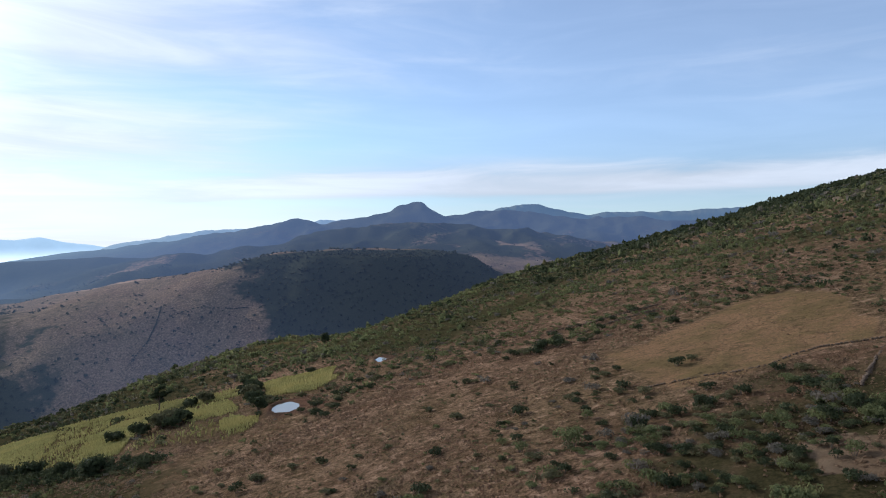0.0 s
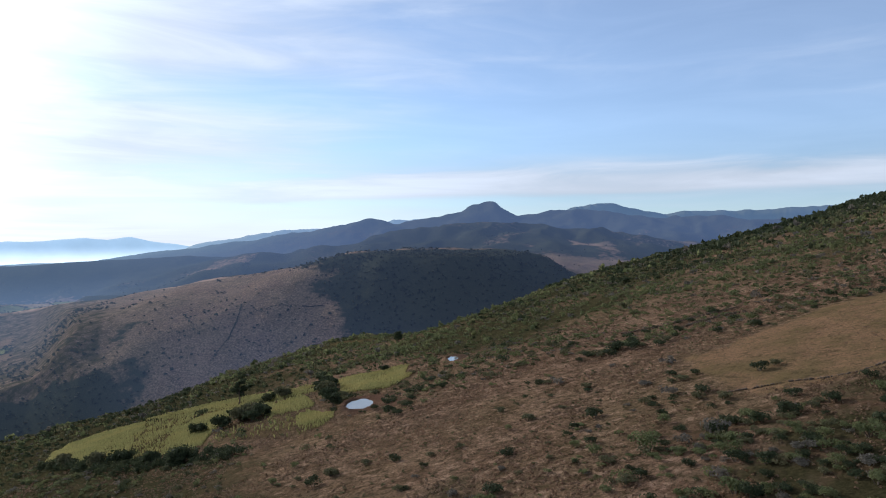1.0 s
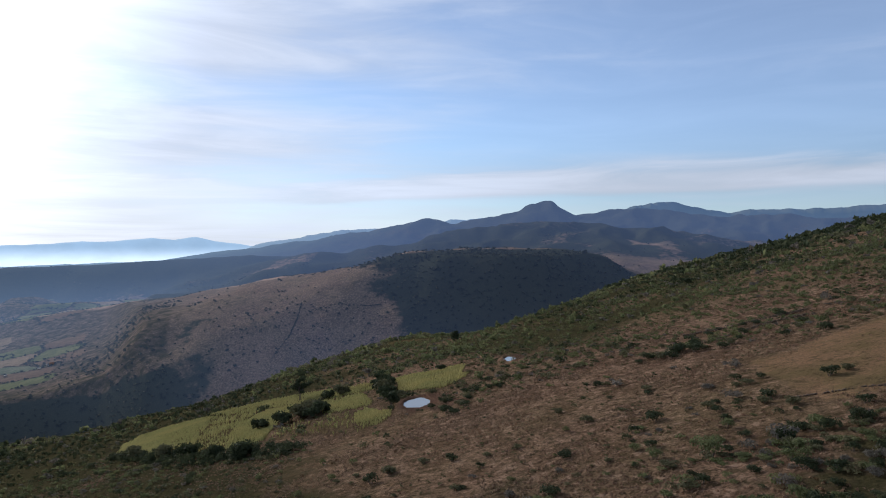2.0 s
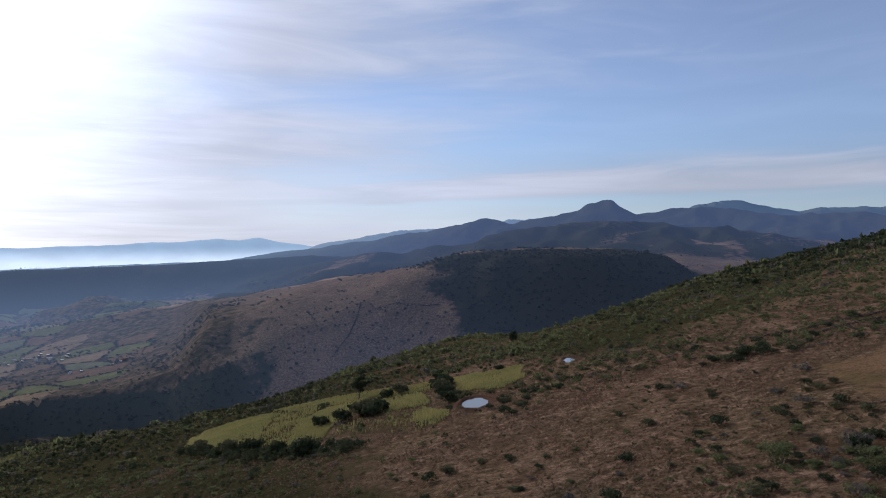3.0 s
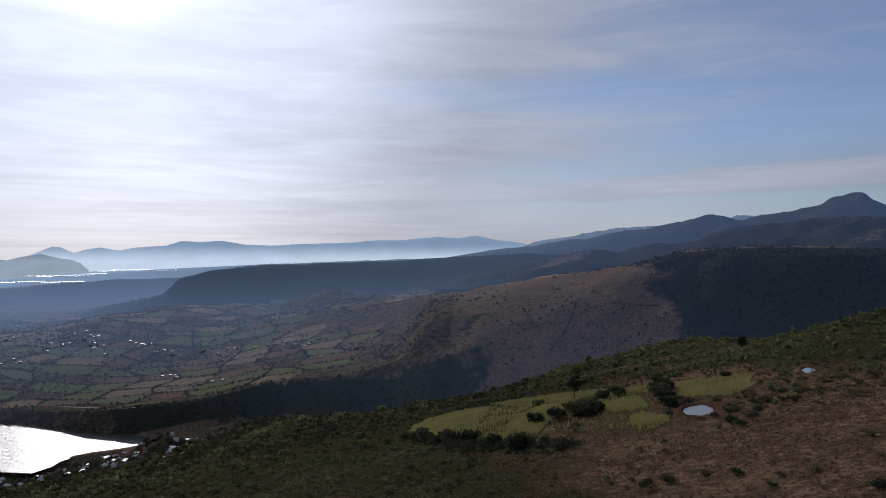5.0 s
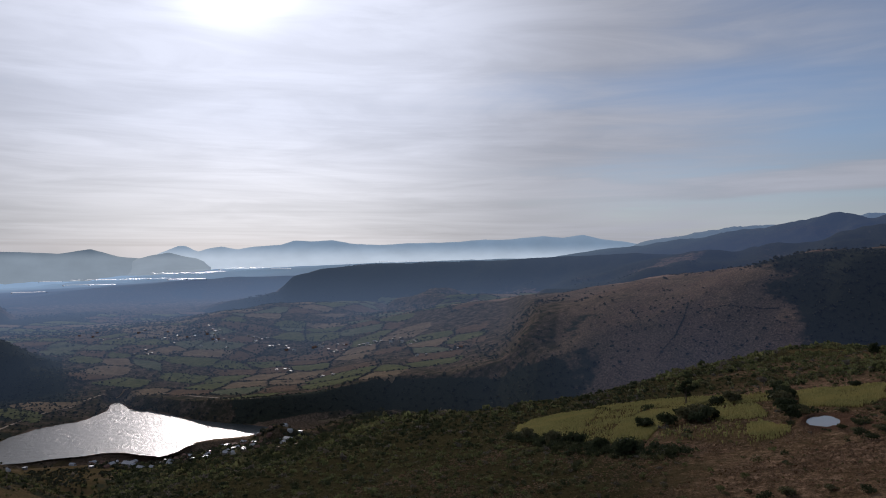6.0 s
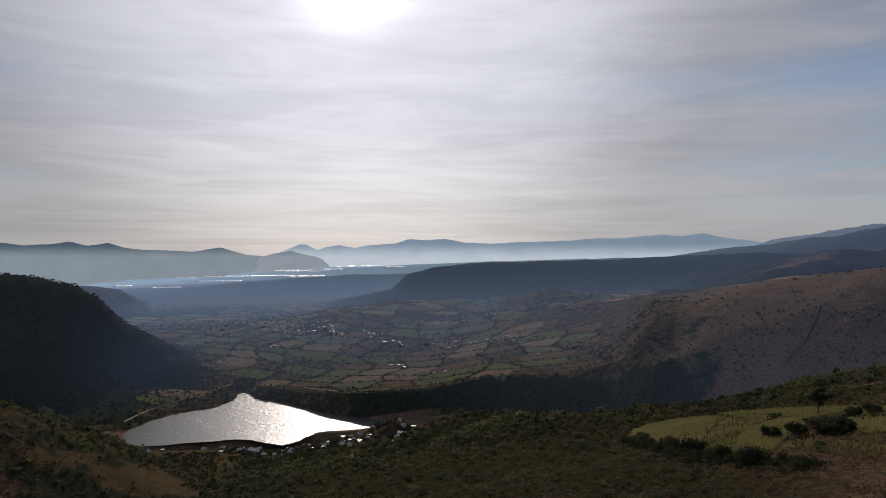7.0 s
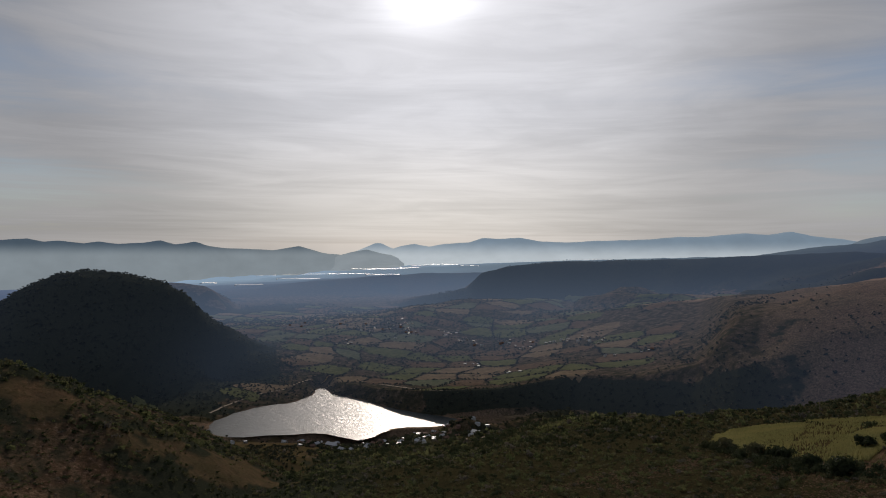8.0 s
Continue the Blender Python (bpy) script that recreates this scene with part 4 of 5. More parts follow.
def stem_mesh(seed, height=0.5):
    bm = bmesh.new()
    foot, top = Vector((0.02, 0, -0.14)), Vector((0.36, 0, height))
    way = top - foot
    turn = way.to_track_quat("Z", "Y").to_matrix().to_4x4()
    bmesh.ops.create_cone(bm, cap_ends=True, segments=5, radius1=0.05, radius2=0.018, depth=way.length, matrix=Matrix.Translation((foot + top) / 2) @ turn)
    me = bpy.data.meshes.new("stem")
    bm.to_mesh(me), bm.free()
    me.materials.append(BARK)
    return me


def shrub_kind(seed, material, label, count=340, tall=0.8, size=0.08):
    base = new("shrub")
    shell = leaf_shell(count, size, seed, tall, 10).reshape(-1, 3)
    part("crown", mesh_from("crown", shell, np.arange(len(shell)).reshape(-1, 4), material), base)
    stem = stem_mesh(seed)
    for k in range(3):
        part("stem", stem, base).rotation_euler = (0, 0, k * 2.1 + seed)
    return tagged(base, label, "shrub", "shrubs on the hillside")


def grow_near_shrubs():
    kinds = [shrub_kind(200 + i, m, lab, tall=t) for i, (m, lab, t) in enumerate((
        (LEAF_GREEN, "rounded green shrub on dry grass", .8), (LEAF_OLIVE, "olive-green thorny shrub on dry grass", .7), (LEAF_DARK, "dark evergreen shrub casting a long shadow", .9),
        (LEAF_GREEN, "bushy light green shrub on the slope", 1.0), (LEAF_GREY, "grey leafless twiggy shrub on the slope", .6), (LEAF_DARK, "dense dark green shrub on the slope", .75)))]
    x, y = scattered(*NEAR_X, *NEAR_Y, 5.5, scrub_amount, 85)
    m = in_view(x, y)
    x, y = x[m], y[m]
    fixed = [(-4, 181, 2.0), (9, 203, 1.7), (9, 185, 1.3), (18, 181, 1.5), (37, 176, 2.0), (53, 162, 2.6), (57, 164, 2.0), (70, 219, 3.0), (1, 242, 3.0), (-19, 146, 1.3), (39, 228, 2.5),
             (36, 226, 3.0), (43, 222, 2.6), (31, 230, 2.6), (-28, 240, 2.2), (-24, 238, 1.8), (-46, 228, 2.0), (-35, 207, 2.4), (-38, 213, 2.8), (-33, 217, 2.2), (-41, 222, 2.0), (-64, 262, 3.0), (-66, 270, 2.8), (26, 227, 3.2), (29, 224, 3.0), (33, 232, 3.4), (38, 232, 3.0), (23, 230, 2.6), (46, 226, 2.8), (37, 150, 2.0), (39, 154, 2.3), (41, 146, 2.2), (38, 168, 1.8),
             (42, 172, 1.6), (51, 138, 2.2), (54, 129, 2.4), (65, 139, 2.0), (68, 135, 2.1), (60, 220, 2.0), (7, 205, 2.0), (18, 185, 1.9)]
    ex, ey = scattered(-62, 72, 150, 265, 60.0, lambda u, v: 0.75 * step(fbm(u, v, 30.0, 3, 64), -0.1, 0.5) * (~in_fields(u, v)) * (1 - worn_ground(u, v)), 88)
    order = np.random.default_rng(86).permutation(len(x))[:255]
    rng = random.Random(87)
    spots = [(x[i], y[i], rng.uniform(.8, 1.9) * (1.45 if rng.random() < .2 else 1)) for i in order] + [(u, v, rng.uniform(1.2, 2.6)) for u, v in zip(ex, ey)] + fixed
    first = dict()
    heights = ground(np.array([p[0] for p in spots]), np.array([p[1] for p in spots]))
    for k, (px, py, s) in enumerate(spots):
        i = rng.randrange(6) if k < len(order) else rng.choice((2, 5, 1))
        m = pose(px, py, heights[k] - .05, 0, 0, rng.uniform(0, 360)) @ Matrix.Diagonal((s, s, s * rng.uniform(.8, 1.2), 1))
        if i in first:
            copy_thing(kinds[i], m)
        else:
            first[i] = True
            kinds[i].matrix_basis = m.normalized()         # the first of a kind keeps its own size
    return len(spots)


def limb(bm, a, b, r0, r1, segments=7):
    way = Vector(b) - Vector(a)
    turn = way.to_track_quat("Z", "Y").to_matrix().to_4x4()
    bmesh.ops.create_cone(bm, cap_ends=True, segments=segments, radius1=r0, radius2=r1, depth=way.length, matrix=Matrix.Translation((Vector(a) + Vector(b)) / 2) @ turn)


def tree(x, y, height, spread, material, label, seed, bole=0.35, count=420):
    """A tree with a tapered trunk, limbs and a crown of many leafy clumps."""
    rng = random.Random(seed)
    base = new("tree")
    base.location = (x, y, at(x, y) - 0.1)
    bm = bmesh.new()
    limb(bm, (0, 0, -.3), (0.1, 0.05, height * bole), height * .035, height * .025)
    limb(bm, (0.1, 0.05, height * bole), (-0.05, .1, height * .8), height * .025, height * .008)
    me = bpy.data.meshes.new("trunk")
    bm.to_mesh(me), bm.free()
    me.materials.append(BARK)
    part("trunk", me, base, "grey-brown tapered trunk")
    shells = []
    for k in range(7):
        a, s = k * math.tau / 7 + rng.uniform(-.3, .3), spread * rng.uniform(.35, .6)
        z = height * rng.uniform(bole + .1, .74)
        tip = (math.cos(a) * spread * .62, math.sin(a) * spread * .62, z)
        bm = bmesh.new()
        limb(bm, (0, 0, height * (bole + .04 * (k % 3))), tip, height * .013, height * .005, 5)
        me = bpy.data.meshes.new("limb")
        bm.to_mesh(me), bm.free()
        me.materials.append(BARK)
        part("limb", me, base)
        q = leaf_shell(count // 8, 0.24, seed * 31 + k, .9, 5) * s
        shells.append(q + np.array(tip) - (0, 0, s * .35))
    q = leaf_shell(count // 6, 0.2, seed * 31 + 9, 1.0, 5) * spread * .75
    shells.append(q + (0, 0, height - spread * .85))
    if bole < .2:                                              # leafy down to the ground
        shells.append(leaf_shell(count, 0.10, seed * 31 + 11, 1.0, 11) * (spread, spread, height * .95))
    v = np.concatenate(shells).reshape(-1, 3)
    part("crown", mesh_from("crown", v, np.arange(len(v)).reshape(-1, 4), material), base, "uneven leafy crown with gaps")
    return tagged(base, label, "tree", "trees round the fields")


def grow_trees():
    tree(-128, 321, 12.0, 4.3, LEAF_DARK, "tall dark tree with a bare trunk at the field edge", 1, .30, 1100)
    for k, (x, y, h, s) in enumerate(((-106, 267, 6.0, 4.6), (-112, 262, 5.0, 4.2), (-100, 262, 4.5, 3.6), (-121, 262, 4.5, 4.0), (-103, 271, 6.0, 5.0), (-98, 268, 5.2, 4.4), (-109, 272, 5.6, 4.8), (-80, 292, 6.5, 4.8), (-104, 311, 5.0, 4.4), (-110, 309, 4.0, 3.5), (-84, 309, 6.0, 4.4), (-79, 297, 6.5, 4.6),
                                      (-76, 284, 6.0, 4.2), (-72, 270, 5.5, 4.0), (-66, 254, 5.5, 3.6), (-59, 316, 3.2, 2.6), (-150, 243, 5.0, 4.0), (-135, 232, 5.5, 4.2), (-118, 221, 5.0, 3.8), (-104, 212, 5.5, 4.2), (-170, 255, 5.0, 4.0),
                                      (-75, 452, 7.0, 3.0), (70, 470, 5.0, 4.5))):
        tree(x, y, h, s, LEAF_DARK if k % 4 else LEAF_OLIVE, "low dark rounded tree beside the terraced fields", 10 + k, .10)


def grow_hedgerow():
    rng = np.random.default_rng(95)
    line = [(-192, 268), (-170, 256), (-150, 243), (-121, 221), (-102, 211), (-84, 202)]
    t = np.sort(rng.uniform(0, len(line) - 1, 150))
    i = np.minimum(t.astype(int), len(line) - 2)
    p = np.array(line, float)
    q = p[i] + (p[i + 1] - p[i]) * (t - i)[:, None] + rng.normal(0, 3.2, (len(t), 2))
    sown("hedgerow", q[:, 0], q[:, 1], rng.uniform(1.4, 3.1, len(t)), [leaf_shell(120, .12, 170 + k, 1.1, 8) for k in range(4)], LEAF_DARK, "thick dark hedgerow below the crop fields", "hedge")


# ---- crops and fallow ground


def draped(ring, cell, ragged=0.0):
    """Plan of a sheet inside a ring: places, faces and which places lie on the rim; None where it is too small."""
    xs, ys = [p[0] for p in ring], [p[1] for p in ring]
    gx, gy = np.meshgrid(np.arange(min(xs), max(xs) + cell, cell), np.arange(min(ys), max(ys) + cell, cell), indexing="ij")
    wx, wy = ragged * fbm(gx, gy, 14.0, 3, 201), ragged * fbm(gx, gy, 14.0, 3, 207)
    ok = inside(gx + wx, gy + wy, ring)
    n_x, n_y = gx.shape
    i, j = np.meshgrid(np.arange(n_x - 1), np.arange(n_y - 1), indexing="ij")
    f = np.stack([i * n_y + j, (i + 1) * n_y + j, (i + 1) * n_y + j + 1, i * n_y + j + 1], -1).reshape(-1, 4)
    f = f[ok.ravel()[f].sum(1) >= 3]
    used = np.unique(f)
    if not len(used):
        return None
    look_up = np.zeros(n_x * n_y, int)
    look_up[used] = np.arange(len(used))
    inner = f[ok.ravel()[f].all(1)]
    rim = np.setdiff1d(f, inner) if len(inner) else used
    return gx.ravel()[used], gy.ravel()[used], look_up[f], np.isin(used, rim)


def lay_sheets(sheets):
    """Fields from rows of (plan, lift, kind, label), laid over the land."""
    height = ground(np.concatenate([p[0][0] for p in sheets]), np.concatenate([p[0][1] for p in sheets]))
    start = 0
    for (vx, vy, f, lower), lift, kind, label in sheets:
        vz = height[start:start + len(vx)] + np.where(lower, -0.25, lift)
        start += len(vx)
        tagged(new("field", mesh_from("field", np.stack([vx, vy, vz], -1), f, FIELD_SOILS[kind], True)), label, "field", "fields in the valley")


def soil_material(name, dark, light, row=1.2, turn=0.0, glow=None):
    def colour(k, pos):
        p = k.add("ShaderNodeMapping", {"Vector": pos, "Rotation": (0, 0, turn)}).outputs[0]
        wave = k.add("ShaderNodeTexWave", {"Vector": p, "Scale": 0.32 / row, "Distortion": 1.5, "Detail": 2.0}).outputs[1]
        c = k.mix(k.ramp(k.noise(pos, 0.06, 5.0, 0.6), .35, .65), rgb(*dark), rgb(*light))
        c = k.mix(k.math("MULTIPLY", wave, 0.35), c, rgb(dark[0] * .7, dark[1] * .7, dark[2] * .7))
        c = k.mix(k.ramp(k.noise(pos, 0.16, 6.0, .65), .48, .62, 0, .55), c, rgb(dark[0] * .62, dark[1] * .72, dark[2] * .7))
        return k.mix(k.ramp(k.noise(pos, 1.2, 4.0), .45, .7, 0, .45), c, rgb(dark[0] * .6, dark[1] * .6, dark[2] * .55))
    return surface(name, colour, .95, lambda k, p: k.noise(p, .9, 5.0, .7), .5, specular=0.0, distance=.3, glow=glow)




def lay_fields():
    """Standing crops: one planting for each terrace field, in rows that run up the slope."""
    kinds = []
    for q in range(4):
        rows = np.zeros((3, 4, 3))
        for k in range(3):
            a = k * 1.05 + q * .4
            u = np.array([math.cos(a), math.sin(a), 0]) * .20
            lean = np.array([math.sin(3 * q + k), math.cos(2 * q + k), 0]) * .12
            rows[k] = np.array([-u * .6, u * .6, u * 1.3 + lean + (0, 0, 1.0), -u * 1.3 + lean + (0, 0, .85)])
        kinds.append(rows)
    for i, ring in enumerate(FIELD_RINGS + [FALLOW, LOWER_FALLOW]):
        thick = 0.8 if i < len(FIELD_RINGS) else (0.22, 0.06)[i - len(FIELD_RINGS)]
        xs, ys = [p[0] for p in ring], [p[1] for p in ring]
        gx, gy = np.meshgrid(np.arange(-90, 90, .95), np.arange(-90, 90, .62), indexing="ij")
        c, s = math.cos(.75), math.sin(.75)
        mx, my = (min(xs) + max(xs)) / 2, (min(ys) + max(ys)) / 2
        px, py = (gx * c - gy * s + mx).ravel(), (gx * s + gy * c + my).ravel()
        rng = np.random.default_rng(len(ring))
        px, py = px + rng.normal(0, .10, px.shape), py + rng.normal(0, .14, py.shape)
        m = inside(px + 1.2 * fbm(px, py, 9.0, 2, 93), py, ring) & (rng.random(px.shape) < np.clip(thick + .6 * min(1, thick * 1.5) * fbm(px, py, 15.0, 3, 91), .02, 1))
        px, py = px[m], py[m]
        sown("crop_field", px, py, rng.uniform(.7, 1.15, len(px)), kinds, CROP, "yellow-green ripening crop in rows on a hillside terrace" if thick > .5 else "thin patchy yellow crop on brown fallow ground", "crop field", sink=0.0)


# ---- dry stone walls along the terraces


STONE = surface("field_stone", lambda k, p: k.mix(k.noise(p, 2.5, 5.0), rgb(.05, .036, .026), rgb(.13, .095, .068)), .95)


def stone_wall(line, label, height=.9, seed=1):
    rng = random.Random(seed)
    bm = bmesh.new()
    for p, q in zip(line, line[1:]):
        length = math.hypot(q[0] - p[0], q[1] - p[1])
        for k in range(int(length / .55)):
            t = (k + .5) * .55 / length
            x, y = p[0] + t * (q[0] - p[0]), p[1] + t * (q[1] - p[1])
            z = 210 + .25 * x
            if rng.random() < .06:
                continue
            for row in range(2):
                s = rng.uniform(.2, .42)
                m = pose(x + rng.uniform(-.2, .2), y + rng.uniform(-.2, .2), z - .2 + row * height * .42, rng.uniform(0, 40), rng.uniform(0, 40), rng.uniform(0, 180))
                bmesh.ops.create_icosphere(bm, subdivisions=1, radius=s, matrix=m @ Matrix.Diagonal((1.15, .85, .7, 1)))
    me = bpy.data.meshes.new("dry_stone_wall")
    bm.to_mesh(me), bm.free()
    me.materials.append(STONE)
    tagged(new("dry_stone_wall", me), label, "wall", "dry stone walls")


def lay_walls():
    for k, line in enumerate(([(42, 151), (49, 149), (55, 148), (60, 145), (65, 144), (72, 147), (78, 148), (88, 143), (98, 138)], [(41, 238), (52, 245), (62, 250), (70, 252), (78, 249)],
                              [(59, 383), (73, 373), (87, 372)], [(38, 263), (53, 260), (66, 262), (80, 262)], [(69, 118), (78, 129), (85, 137)])):
        stone_wall(line, "dark tumbled dry stone wall along a terrace edge", seed=k)

grow_scrub()
grow_grass()
grow_near_shrubs()
grow_trees()
grow_hedgerow()
lay_fields()
lay_walls()

# ------------------------------------------------------------------ the valley: fields, hedges, woods, houses, roads

# valley fields glow with painted haze too
FIELD_SOILS = [soil_material("tilled_field", (0.125, 0.082, 0.050), (0.165, 0.112, 0.068), 5.0, .3, painted_haze), soil_material("green_field", (0.105, 0.105, 0.044), (0.150, 0.145, 0.062), 5.0, 1.1, painted_haze),
               soil_material("stubble_field", (0.17, 0.122, 0.074), (0.24, 0.175, 0.105), 6.0, .7, painted_haze), soil_material("pasture", (0.11, 0.115, 0.064), (0.155, 0.15, 0.09), 7.0, 0.0, painted_haze)]
FIELD_LABELS = ["bare brown tilled valley field", "dull green cropped valley field", "pale tan stubble field in the valley", "grey-green valley pasture bounded by hedges"]


def valley_ok(x, y):
    r, a = np.hypot(x, y), np.degrees(np.arctan2(-x, y))
    z = ground(x, y)
    dx, dy = np.abs(ground(x + 25, y) - z), np.abs(ground(x, y + 25) - z)
    return (a > 31) & (a < 79) & (r > np.where(a > 50, 1060, 900)) & (nearest(x, y, GULLY)[0] > 78) & (r < 2250) & (shore(x, y) > 25) & (z > 9) & (z < 134) & (np.maximum(dx, dy) < 7.5)


def valley_grid(cell=(76.0, 52.0), turn=0.55, seed=5):
    """Corners of an uneven grid of fields over the valley floor."""
    rng = random.Random(seed)
    c, s = math.cos(turn), math.sin(turn)
    corner = {}
    for i in range(-25, 26):
        for j in range(-27, 28):
            u, v = (i + rng.uniform(-.33, .33)) * cell[0] + 22 * math.sin(j * .9), (j + rng.uniform(-.30, .30)) * cell[1]
            corner[i, j] = (-1150 + u * c - v * s, 950 + u * s + v * c)
    return corner


def lay_valley():
    rng = random.Random(12)
    corner = valley_grid()
    hx, hy = [], []
    sheets = []
    cells = [(i, j) for i in range(-25, 25) for j in range(-27, 27)]
    mids = np.array([[sum(corner[i + u, j + v][c] for u in (0, 1) for v in (0, 1)) / 4 for c in (0, 1)] for i, j in cells])
    ends = np.array([[corner[i + u, j + v] for u in (0, 1) for v in (0, 1)] for i, j in cells])
    drop = np.abs(ground(ends[:, :, 0], ends[:, :, 1]) - ground(mids[:, 0], mids[:, 1])[:, None]).max(1)
    good = dict(zip(cells, valley_ok(mids[:, 0], mids[:, 1]) & (drop < 15)))
    for i in range(-25, 25):
        for j in range(-27, 27):
            ring = [corner[i, j], corner[i + 1, j], corner[i + 1, j + 1], corner[i, j + 1]]
            if not good[i, j]:
                continue
            for p, q in ((ring[0], ring[1]), (ring[0], ring[3])):
                if rng.random() < .9:
                    n_b = int(math.hypot(q[0] - p[0], q[1] - p[1]) / 3.6)
                    for k in range(n_b):
                        if rng.random() < .66:
                            t = k / n_b
                            hx.append(p[0] + t * (q[0] - p[0]) + rng.gauss(0, 1.5)), hy.append(p[1] + t * (q[1] - p[1]) + rng.gauss(0, 1.5))
            if rng.random() < .14:
                continue
            fine = []
            for p, q in zip(ring, ring[1:] + ring[:1]):           # slightly bowed sides
                bx, by = rng.uniform(-6, 6), rng.uniform(-6, 6)
                fine += [p, ((p[0] + q[0]) / 2 + bx, (p[1] + q[1]) / 2 + by)]
            for _ in range(2):                                    # rounded corners
                fine = [(p[0] * u + q[0] * (1 - u), p[1] * u + q[1] * (1 - u)) for p, q in zip(fine, fine[1:] + fine[:1]) for u in (.75, .25)]
            kind = rng.choice((0, 0, 1, 1, 2, 2, 3))
            plan = draped(grown(fine, 0.97), 5.0 if math.hypot(*ring[0]) < 1500 else 7.0)
            if plan:
                sheets.append((plan, 0.7, kind, FIELD_LABELS[kind]))
    lay_sheets(sheets)
    hx, hy = np.array(hx), np.array(hy)
    m = (shore(hx, hy) > 6) & (ground(hx, hy) > 1)
    hx, hy = hx[m], hy[m]
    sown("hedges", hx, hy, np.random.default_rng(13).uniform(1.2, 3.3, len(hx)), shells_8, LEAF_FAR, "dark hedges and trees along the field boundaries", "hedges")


def grow_far_woods():
    """Woods and single trees on the slopes beyond the gully, round the lake and on the valley floor."""
    def keep(x, y):
        r, a = np.hypot(x, y), np.degrees(np.arctan2(-x, y))
        z = ground(x, y)
        hill = hillside(x, y) > z - 4
        clump = step(fbm(x, y, 70.0, 4, 101), -.05, .5)
        wander = a + 5 * fbm(x, y, 170.0, 4, 43) - (r - 900) / 90
        v = 0.006 + .6 * step(fbm(x, y, 42.0, 5, 101), .22, .6) * step(fbm(x, y, 200.0, 2, 103), -.3, .3)
        v = np.maximum(v, .85 * (1 - step(wander, 9, 13)) * (a > -8) * (r < 1130))                 # wood on the round hill that also stands in for its shaded face
        v = np.maximum(v, .8 * (a > 67) * (z > 6) * (r < 1450))                               # the round hill by the lake
        g = nearest(x, y, GULLY)[0]
        v = np.maximum(v, .95 * (g < 64) * (g > 18))
        # dark trees fill the painted ravine shade
        v = np.maximum(v, .9 * ravine_shade(x, y, z))
        v = np.maximum(v, .75 * step(fbm(x, y, 60.0, 4, 54), .0, .5) * (a > 29) * (a < 41) * (r > 940) * (r < 1330))
        v = np.maximum(v, .4 * step(fbm(x, y, 85.0, 5, 50), .3, .75) * (r > 720) * (r < 1300) * (a > 5) * (a < 34))
        v = np.maximum(v, .45 * clump * (a > 40) * (z < 80) * (r > 1330))
        s = shore(x, y)
        v = np.maximum(v, .5 * (s < 30) * (s > 3) * (r > 1040))
        v = np.maximum(v, .95 * (s < 14) * (s > 1) * (r > 960) * (y > 515))
        v = np.where((s < 70) & (r < 1040) & (a < 66), 0.0, v)
        return np.where(hill | (s < 1) | (r < 640) | (a < -14) | (a > 92), 0.0, v)
    x, y = scattered(-1750, 330, -60, 1750, 42.0, keep, 104)
    z = ground(x, y)
    rng = np.random.default_rng(105)
    a = np.degrees(np.arctan2(-x, y))
    size = rng.uniform(1.4, 3.0, len(x)) * (1 + .5 * (rng.random(len(x)) < .1))
    dark = (rng.random(len(x)) < .7)
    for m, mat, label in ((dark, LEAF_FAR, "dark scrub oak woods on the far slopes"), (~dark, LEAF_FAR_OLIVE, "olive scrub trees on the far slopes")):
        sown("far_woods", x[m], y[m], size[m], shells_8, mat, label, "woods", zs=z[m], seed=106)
    # trees of the valley floor, further off
    x, y = scattered(-2700, -500, 500, 2100, 190.0, lambda u, v: .8 * step(fbm(u, v, 160.0, 3, 107), -.2, .4) * (np.hypot(u, v) > 1650) * (np.hypot(u, v) < 2350) * (ground(u, v) < 110), 108)
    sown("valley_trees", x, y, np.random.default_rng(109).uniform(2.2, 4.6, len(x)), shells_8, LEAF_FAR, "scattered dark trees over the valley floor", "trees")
    # bushes along the line up the opposite hill
    rows = []
    for p, q in (((-376, 951), (-369, 915)), ((-369, 915), (-367, 885)), ((-367, 885), (-373, 841)), ((-359, 935), (-290, 951)), ((-290, 951), (-260, 954))):
        for k in range(14):
            rows.append((p[0] + k / 14 * (q[0] - p[0]), p[1] + k / 14 * (q[1] - p[1])))
    rows = np.array(rows)
    sown("hedge_line", rows[:, 0], rows[:, 1], np.full(len(rows), 1.8), shells_8, LEAF_FAR, "dark hedge line running up the opposite hillside", "hedge")


WHITEWASH = surface("whitewash", lambda k, p: k.mix(k.noise(p, .8, 5.0), rgb(.55, .53, .48), rgb(.74, .72, .66)), .85)
BLOCK = surface("grey_block", lambda k, p: k.mix(k.noise(p, 1.2, 5.0), rgb(.22, .20, .18), rgb(.34, .31, .28)), .9)
BRICK = surface("plain_brick", lambda k, p: k.mix(k.noise(p, 1.2, 5.0), rgb(.20, .12, .085), rgb(.29, .18, .13)), .9)
SHEET_ROOF = surface("sheet_metal_roof", lambda k, p: k.mix(k.noise(p, .5, 4.0), rgb(.30, .31, .31), rgb(.50, .50, .50)), .5, specular=.5)
TILE_ROOF = surface("clay_tile_roof", lambda k, p: k.mix(k.noise(p, .7, 4.0), rgb(.15, .085, .06), rgb(.24, .14, .10)), .85)
DARK_GLASS = surface("dark_window", (.02, .025, .03), .15, specular=.6)
WOOD_DOOR = surface("old_wood", lambda k, p: k.mix(k.noise(p, 3.0), rgb(.06, .04, .025), rgb(.12, .08, .05)), .8)


